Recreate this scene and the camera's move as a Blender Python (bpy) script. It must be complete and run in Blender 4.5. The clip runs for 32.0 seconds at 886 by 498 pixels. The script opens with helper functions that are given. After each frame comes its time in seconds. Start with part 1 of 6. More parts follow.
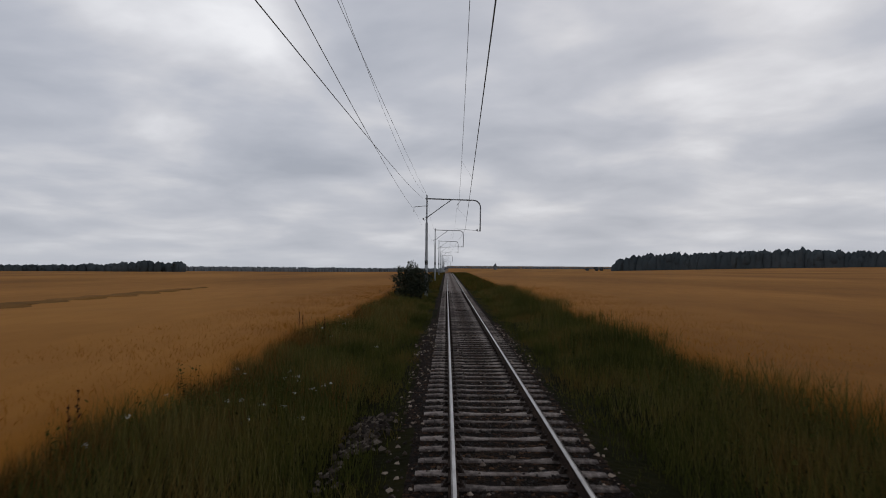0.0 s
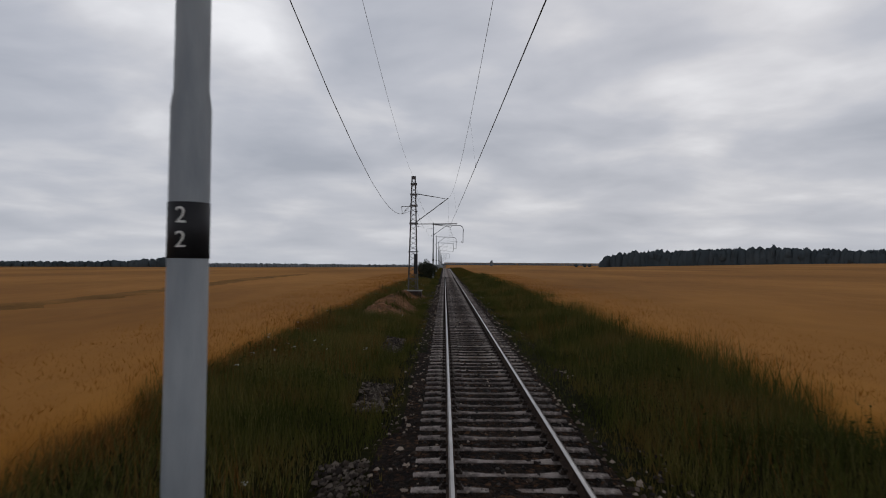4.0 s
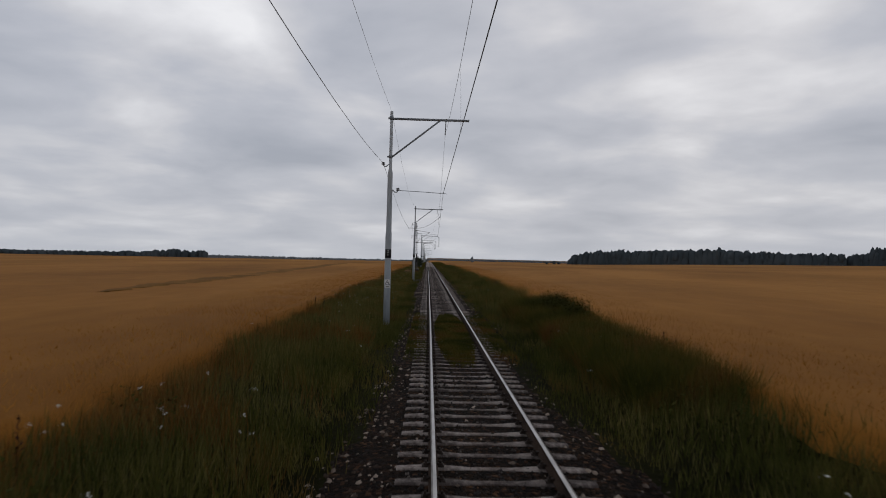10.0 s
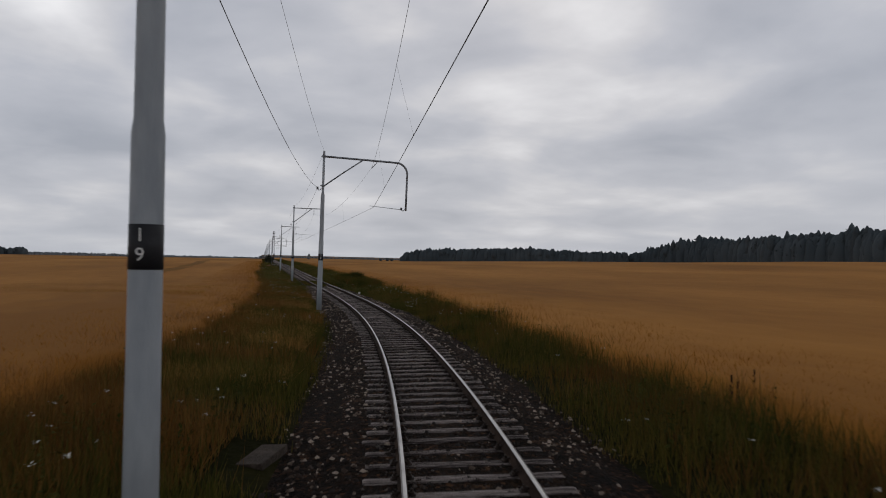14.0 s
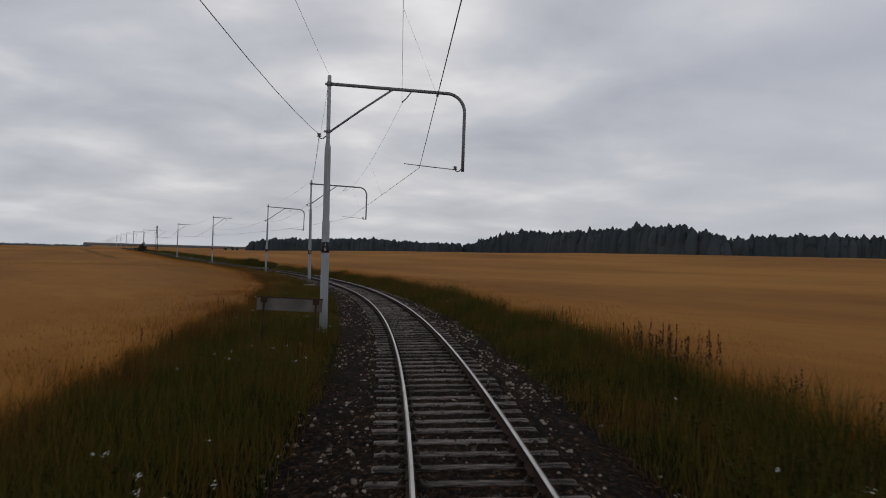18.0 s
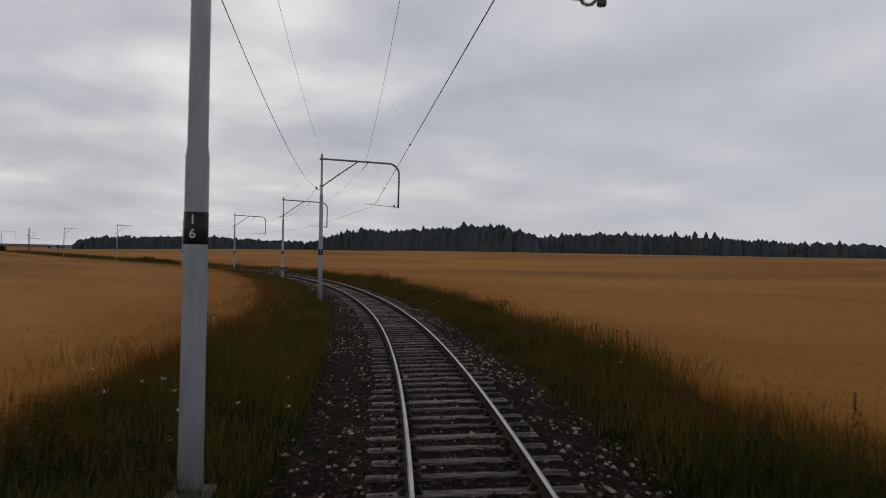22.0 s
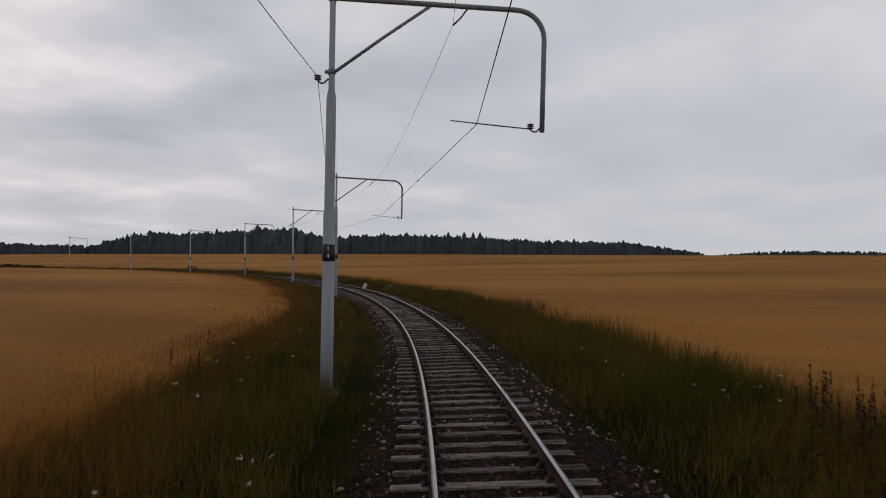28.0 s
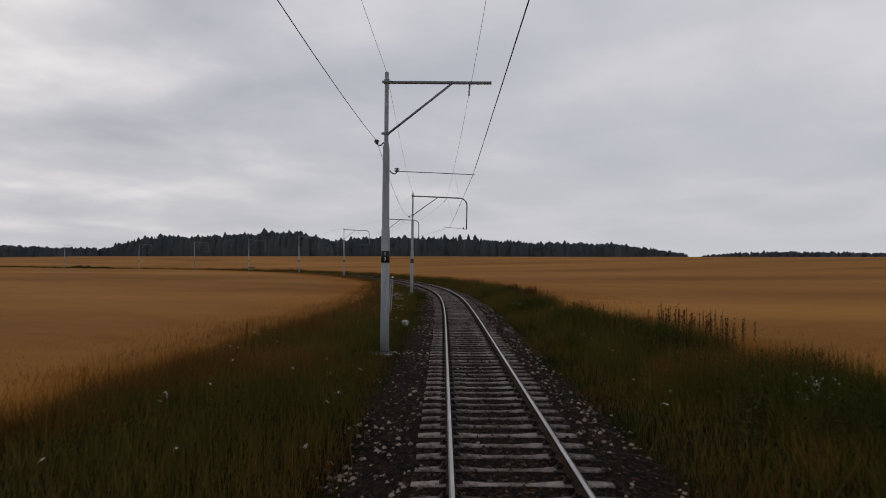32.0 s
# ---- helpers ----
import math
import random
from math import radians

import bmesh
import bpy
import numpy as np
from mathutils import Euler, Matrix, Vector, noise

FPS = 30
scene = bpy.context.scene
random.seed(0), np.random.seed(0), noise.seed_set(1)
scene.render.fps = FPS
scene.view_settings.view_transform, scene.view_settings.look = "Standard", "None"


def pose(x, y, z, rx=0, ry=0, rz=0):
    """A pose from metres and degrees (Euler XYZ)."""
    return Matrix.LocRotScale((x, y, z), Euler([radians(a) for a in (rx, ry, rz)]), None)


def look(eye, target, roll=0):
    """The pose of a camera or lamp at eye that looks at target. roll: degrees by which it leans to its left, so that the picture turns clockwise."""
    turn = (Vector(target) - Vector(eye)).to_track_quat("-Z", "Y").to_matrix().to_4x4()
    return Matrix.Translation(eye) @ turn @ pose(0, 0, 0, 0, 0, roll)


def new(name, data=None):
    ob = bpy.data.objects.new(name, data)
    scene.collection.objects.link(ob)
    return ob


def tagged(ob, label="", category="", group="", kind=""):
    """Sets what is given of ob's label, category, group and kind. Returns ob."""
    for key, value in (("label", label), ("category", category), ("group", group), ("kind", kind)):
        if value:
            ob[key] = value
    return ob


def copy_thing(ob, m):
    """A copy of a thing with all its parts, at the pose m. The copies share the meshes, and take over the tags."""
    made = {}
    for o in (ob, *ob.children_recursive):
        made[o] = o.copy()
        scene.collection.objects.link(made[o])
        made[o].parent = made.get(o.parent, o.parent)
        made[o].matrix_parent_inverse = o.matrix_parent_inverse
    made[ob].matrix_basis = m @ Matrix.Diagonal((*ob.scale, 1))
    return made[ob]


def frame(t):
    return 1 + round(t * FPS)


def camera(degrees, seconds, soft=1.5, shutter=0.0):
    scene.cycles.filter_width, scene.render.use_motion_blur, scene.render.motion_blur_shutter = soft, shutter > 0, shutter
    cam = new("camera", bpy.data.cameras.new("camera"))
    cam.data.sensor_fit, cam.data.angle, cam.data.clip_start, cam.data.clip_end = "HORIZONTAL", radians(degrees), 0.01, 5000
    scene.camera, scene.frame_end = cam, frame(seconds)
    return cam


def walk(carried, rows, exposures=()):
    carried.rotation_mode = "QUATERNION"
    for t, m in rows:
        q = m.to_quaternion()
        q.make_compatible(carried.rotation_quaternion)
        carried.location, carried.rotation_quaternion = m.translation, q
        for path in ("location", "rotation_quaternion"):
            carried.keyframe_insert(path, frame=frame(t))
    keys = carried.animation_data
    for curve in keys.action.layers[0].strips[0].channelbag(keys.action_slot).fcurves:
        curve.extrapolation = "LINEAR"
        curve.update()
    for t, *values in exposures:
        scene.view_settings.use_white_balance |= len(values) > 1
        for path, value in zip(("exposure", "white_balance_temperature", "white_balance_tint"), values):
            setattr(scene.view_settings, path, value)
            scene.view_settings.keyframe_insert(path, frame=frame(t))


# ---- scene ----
# The line of the track: s grows the way the train goes, l to the right of the view, z above the rail heads.
KNOTS = np.arange(60, 421, 15.0)
BEND = [-0.0005, 0.00029, -0.00027, 0.00022, -0.00163, -0.00462, -0.00495, -0.00536, -0.00573, -0.0045, -0.00408, -0.00435, -0.00509,
        -0.00506, -0.00475, -0.00534, -0.00489, -0.0054, -0.00413, -0.001, 0, 0, 0, 0, 0]
Z_AT = np.concatenate([[-900, -500, -350], np.arange(-200, 421, 30.0), [520]])
Z_OF = [-8.0, -3.5, -1.6, -0.024, -0.086, -0.148, -0.209, -0.27, -0.327, -0.374, -0.426, -0.515, -0.573, -0.605, -0.508, -0.316, -0.113, 0.049,
        0.226, 0.414, 0.611, 0.885, 1.179, 1.441, 1.9]
S0, S1 = -900, 520
SG = np.arange(S0, S1 + 1.0)
_k = np.interp(SG, KNOTS, BEND, left=0, right=0)
TH = np.concatenate([[0], np.cumsum((_k[1:] + _k[:-1]) / 2)])
TX = np.concatenate([[0], np.cumsum((np.sin(TH[1:]) + np.sin(TH[:-1])) / 2)])
TY = np.concatenate([[0], np.cumsum(-(np.cos(TH[1:]) + np.cos(TH[:-1])) / 2)])
TX, TY = TX - TX[-S0], TY - TY[-S0]
_w = np.hanning(41)
TZ = np.convolve(np.pad(np.interp(SG, Z_AT, Z_OF), 20, "edge"), _w / _w.sum(), "valid")
TZ = TZ - TZ[-S0]
CANT = np.convolve(np.pad(np.clip(-_k * 12, 0, 0.06), 20, "edge"), _w / _w.sum(), "valid")


def along(s, l, z=0.0):
    """World points from track coordinates (arrays or numbers)."""
    a = np.interp(s, SG, TH)
    return np.stack(np.broadcast_arrays(np.interp(s, SG, TX) + l * np.cos(a), np.interp(s, SG, TY) + l * np.sin(a), np.interp(s, SG, TZ) + z), -1)


def rail_z(s, l):
    """Lift of the tilted rail plane at l."""
    return np.interp(s, SG, CANT) * 0.5 * l


def spot(s, l, z=0.0, turn=0.0, tilt=0.0):
    """A pose on the track line: x to the right, y ahead in the view, z up."""
    p = along(s, l, z)
    return pose(*p, 0, tilt, math.degrees(float(np.interp(s, SG, TH))) + turn)


# ---- camera ----
cam = camera(67.76, 32.0, soft=1.0, shutter=0.12)
# seconds, s, yaw off the track, pitch, roll
RIDE = [
    (0.0, 0.00, 0.31, 1.47, -0.35), (0.5, 5.55, 0.22, 1.66, -0.50), (1.0, 11.14, 0.23, 1.40, -0.34), (1.5, 16.77, 0.24, 1.50, -0.34),
    (2.0, 22.44, 0.17, 1.20, -0.41), (2.5, 28.15, 0.23, 1.19, -0.36), (3.0, 33.89, 0.16, 1.08, -0.41), (3.5, 39.67, 0.04, 1.18, -0.31),
    (4.0, 45.49, 0.12, 1.18, -0.36), (4.5, 51.35, 0.19, 1.18, -0.42), (5.0, 57.24, 0.27, 1.19, -0.47), (5.5, 63.16, 0.34, 1.19, -0.53),
    (6.0, 69.12, 0.41, 1.18, -0.26), (6.5, 75.11, 0.29, 1.19, -0.58), (7.0, 81.13, 0.18, 1.27, -0.29), (7.5, 87.19, 0.10, 1.08, -0.65),
    (8.0, 93.28, 0.12, 1.31, -0.15), (8.5, 99.40, 0.21, 0.81, -0.58), (9.0, 105.55, 0.14, 0.44, -0.56), (9.5, 111.73, -0.16, 0.50, -1.26),
    (10.0, 117.93, -0.83, 0.82, -1.37), (10.5, 124.16, -1.45, 0.81, -1.92), (11.0, 130.41, -1.96, 0.89, -1.63), (11.5, 136.69, -2.31, 0.69, -1.29),
    (12.0, 143.00, -2.51, 0.65, -1.22), (12.5, 149.32, -2.38, 0.80, -1.28), (13.0, 155.64, -2.40, 0.42, -1.30), (13.5, 161.96, -2.59, 0.68, -1.28),
    (14.0, 168.28, -2.49, 0.89, -1.37), (14.5, 174.60, -2.25, 0.85, -1.24), (15.0, 180.91, -1.82, 0.42, -1.28), (15.5, 187.22, -1.69, 0.66, -1.33),
    (16.0, 193.53, -1.76, 0.59, -1.38), (16.5, 199.84, -1.83, 0.52, -1.44), (17.0, 206.12, -1.90, 0.45, -1.49), (17.5, 212.40, -1.97, 0.38, -1.55),
    (18.0, 218.66, -2.00, 0.33, -1.68), (18.5, 224.90, -2.15, 0.38, -1.60), (19.0, 231.13, -2.05, 0.54, -1.82), (19.5, 237.35, -2.18, 0.40, -1.52),
    (20.0, 243.55, -2.21, 0.79, -1.55), (20.5, 249.73, -2.06, 0.73, -1.68), (21.0, 255.87, -2.13, 0.67, -1.26), (21.5, 261.98, -1.95, 0.39, -1.72),
    (22.0, 268.06, -2.04, 0.42, -1.35), (22.5, 274.10, -2.33, 0.80, -1.60), (23.0, 280.12, -2.23, 0.64, -1.76), (23.5, 286.10, -2.19, 0.48, -1.53),
    (24.0, 292.04, -2.25, 0.65, -1.67), (24.5, 297.95, -2.25, 0.54, -1.66), (25.0, 303.82, -2.40, 0.65, -1.53), (25.5, 309.66, -2.10, 0.61, -1.89),
    (26.0, 315.45, -2.08, 0.68, -1.63), (26.5, 321.20, -1.81, 0.57, -1.81), (27.0, 326.92, -1.46, 0.58, -1.30), (27.5, 332.60, -1.11, 0.60, -0.79),
    (28.0, 338.23, -0.76, 0.61, -0.28), (28.5, 343.80, -0.42, 0.63, 0.24), (29.0, 349.27, -0.12, 0.86, 0.24), (29.5, 354.63, 0.19, 0.30, -0.23),
    (30.0, 359.90, 0.24, 0.44, -0.17), (30.5, 365.06, 0.19, 0.88, -0.33), (31.0, 370.12, 0.12, 1.15, -0.16), (31.5, 375.08, 0.14, 0.85, -0.15),
    (32.0, 379.94, 0.04, 0.69, -0.11),
]
ROWS = []
for t, s, yaw, pitch, roll in RIDE:
    p = along(s, -0.849, 2.492)
    ROWS.append((t, pose(*p, 90 + pitch, roll, math.degrees(float(np.interp(s, SG, TH))) + yaw)))
walk(cam, ROWS, [(0.0, -0.02, 6370, 10), (8.0, -0.04, 6380, 10), (14.0, -0.05, 6450, 10), (19.0, -0.04, 6450, 10), (24.0, 0.0, 6560, 11), (26.0, 0.0, 6540, 11), (29.0, 0.10, 6680, 11), (32.0, 0.07, 6620, 11)])

# ---- light ----
world = bpy.data.worlds.new("overcast_sky")
scene.world = world
world.use_nodes = True
wn, wl = world.node_tree.nodes, world.node_tree.links
wn.clear()


def wnode(kind, **vals):
    n = wn.new(kind)
    for k, v in vals.items():
        n.inputs[k].default_value = v
    return n


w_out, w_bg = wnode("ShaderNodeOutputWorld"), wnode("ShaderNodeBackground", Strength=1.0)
sky = wn.new("ShaderNodeTexSky")
sky.sky_type, sky.sun_disc = "NISHITA", False
sky.sun_elevation, sky.sun_rotation = radians(38), radians(20)
sky.air_density, sky.dust_density = 1.5, 4.0
w_co = wnode("ShaderNodeTexCoord")
w_sep = wnode("ShaderNodeSeparateXYZ")
wl.new(w_co.outputs["Generated"], w_sep.inputs[0])


def wmath(op, a, b=None):
    n = wn.new("ShaderNodeMath")
    n.operation = op
    for i, v in enumerate((a, b)):
        if v is None:
            continue
        if isinstance(v, (int, float)):
            n.inputs[i].default_value = v
        else:
            wl.new(v, n.inputs[i])
    return n.outputs[0]


# A flat deck of cloud: the direction meets a level sheet, so that the clouds close up towards the horizon.
w_h = wmath("ADD", wmath("MAXIMUM", w_sep.outputs[2], 0.0), 0.17)
w_vec = wnode("ShaderNodeCombineXYZ")
wl.new(wmath("DIVIDE", w_sep.outputs[0], w_h), w_vec.inputs[0])
wl.new(wmath("DIVIDE", w_sep.outputs[1], w_h), w_vec.inputs[1])
wl.new(wmath("MULTIPLY", w_sep.outputs[2], 0.8), w_vec.inputs[2])
w_n1 = wnode("ShaderNodeTexNoise", Scale=1.45, Detail=6.0, Roughness=0.48, Distortion=0.2)
w_n2 = wnode("ShaderNodeTexNoise", Scale=0.75, Detail=2.0, Roughness=0.5)
for n in (w_n1, w_n2):
    wl.new(w_vec.outputs[0], n.inputs["Vector"])
w_sum = wmath("ADD", wmath("MULTIPLY", w_n1.outputs[0], 0.72), wmath("MULTIPLY", w_n2.outputs[0], 0.28))
# the deck is more even towards the east
w_calm = wn.new("ShaderNodeMapRange")
w_calm.interpolation_type = "SMOOTHSTEP"
wl.new(w_sep.outputs[0], w_calm.inputs[0])
for i, v in enumerate((0.45, 1.0, 1.0, 0.35), 1):
    w_calm.inputs[i].default_value = v
w_ramp = wnode("ShaderNodeValToRGB")
wl.new(wmath("ADD", wmath("MULTIPLY", wmath("SUBTRACT", w_sum, 0.51), w_calm.outputs[0]), 0.51), w_ramp.inputs[0])
els = w_ramp.color_ramp.elements
els[0].position, els[0].color = 0.33, (0.325, 0.350, 0.410, 1)
els[1].position, els[1].color = 0.71, (0.86, 0.855, 0.87, 1)
for at, col in ((0.42, (0.405, 0.425, 0.482, 1)), (0.50, (0.480, 0.495, 0.548, 1)), (0.57, (0.59, 0.592, 0.625, 1))):
    e = els.new(at)
    e.color = col
# Even pale haze near the horizon.
w_hz = wmath("POWER", wmath("SUBTRACT", 1.0, wmath("MINIMUM", wmath("MAXIMUM", w_sep.outputs[2], 0.0), 1.0)), 9.0)
w_mix = wn.new("ShaderNodeMix")
w_mix.data_type = "RGBA"
wl.new(wmath("MULTIPLY", w_hz, 0.75), w_mix.inputs[0])
wl.new(w_ramp.outputs[0], w_mix.inputs[6])
w_mix.inputs[7].default_value = (0.53, 0.545, 0.58, 1)
w_add = wn.new("ShaderNodeMix")
w_add.data_type, w_add.blend_type = "RGBA", "ADD"
w_add.inputs[0].default_value = 0.003
wl.new(w_mix.outputs[2], w_add.inputs[6])
wl.new(sky.outputs[0], w_add.inputs[7])
# sky above the view dimmed towards the zenith to darken the ground
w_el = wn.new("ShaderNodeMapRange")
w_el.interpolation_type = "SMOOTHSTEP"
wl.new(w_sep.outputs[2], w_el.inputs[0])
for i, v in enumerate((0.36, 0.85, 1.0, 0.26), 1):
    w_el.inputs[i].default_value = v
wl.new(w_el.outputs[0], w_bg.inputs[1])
wl.new(w_add.outputs[2], w_bg.inputs[0])
wl.new(w_bg.outputs[0], w_out.inputs[0])

sun = new("sun", bpy.data.lights.new("sun", "SUN"))
sun.data.energy, sun.data.angle, sun.data.color = 0.15, radians(25), (1.0, 0.96, 0.9)
sun.matrix_basis = look((0, 0, 60), (-15, -40, 0))


# ---- materials ----
def mat(name, cols, scale=1.0, rough=0.8, metal=0.0, bump=0.0, bump_scale=30.0, fine=0.25, fine_scale=None, island=0.0, piece=0.0, stretch=(1, 1, 1), spec=0.3, span=(0.3, 0.7), sheen=0.0):
    """A surface from two or three colours: broad patches, fine grain, relief, and a tone for each island or piece."""
    m = bpy.data.materials.new(name)
    m.use_nodes = True
    nt = m.node_tree
    N, L = nt.nodes, nt.links
    bsdf = N["Principled BSDF"]
    bsdf.inputs["Roughness"].default_value, bsdf.inputs["Metallic"].default_value = rough, metal
    bsdf.inputs["Specular IOR Level"].default_value = spec
    bsdf.inputs["Sheen Weight"].default_value, bsdf.inputs["Sheen Roughness"].default_value = sheen, 0.5
    bsdf.inputs["Sheen Tint"].default_value = (1.0, 0.68, 0.38, 1)
    co, mp = N.new("ShaderNodeTexCoord"), N.new("ShaderNodeMapping")
    geo = N.new("ShaderNodeNewGeometry")
    L.new(geo.outputs["Position"] if piece == 0 else co.outputs["Object"], mp.inputs[0])
    mp.inputs["Scale"].default_value = stretch
    broad = N.new("ShaderNodeTexNoise")
    broad.inputs["Scale"].default_value, broad.inputs["Detail"].default_value = scale, 4.0
    L.new(mp.outputs[0], broad.inputs["Vector"])
    grain = N.new("ShaderNodeTexNoise")
    grain.inputs["Scale"].default_value, grain.inputs["Detail"].default_value = fine_scale or scale * 14, 3.0
    L.new(mp.outputs[0], grain.inputs["Vector"])

    def add(a, b, k):
        n = N.new("ShaderNodeMath")
        n.operation = "MULTIPLY_ADD"
        L.new(a, n.inputs[0])
        n.inputs[1].default_value = k
        if isinstance(b, float):
            n.inputs[2].default_value = b
        else:
            L.new(b, n.inputs[2])
        return n.outputs[0]

    v = add(grain.outputs[0], broad.outputs[0], fine)
    base = -0.5 * fine
    if island:
        v = add(geo.outputs["Random Per Island"], v, island)
        base -= 0.5 * island
    if piece:
        info = N.new("ShaderNodeObjectInfo")
        v = add(info.outputs["Random"], v, piece)
        base -= 0.5 * piece
    fin = N.new("ShaderNodeMath")
    L.new(v, fin.inputs[0])
    fin.inputs[1].default_value = base
    ramp = N.new("ShaderNodeValToRGB")
    L.new(fin.outputs[0], ramp.inputs[0])
    el = ramp.color_ramp.elements
    el[0].position, el[1].position = span
    el[0].color, el[1].color = (*cols[0], 1), (*cols[-1], 1)
    if len(cols) > 2:
        for i, c in enumerate(cols[1:-1]):
            e = el.new(span[0] + (span[1] - span[0]) * (i + 1) / (len(cols) - 1))
            e.color = (*c, 1)
    L.new(ramp.outputs[0], bsdf.inputs["Base Color"])
    if bump:
        bn, bm_ = N.new("ShaderNodeTexNoise"), N.new("ShaderNodeBump")
        bn.inputs["Scale"].default_value, bn.inputs["Detail"].default_value = bump_scale, 5.0
        L.new(mp.outputs[0], bn.inputs["Vector"])
        L.new(bn.outputs[0], bm_.inputs["Height"])
        bm_.inputs["Strength"].default_value, bm_.inputs["Distance"].default_value = bump, 0.05
        L.new(bm_.outputs[0], bsdf.inputs["Normal"])
    return m


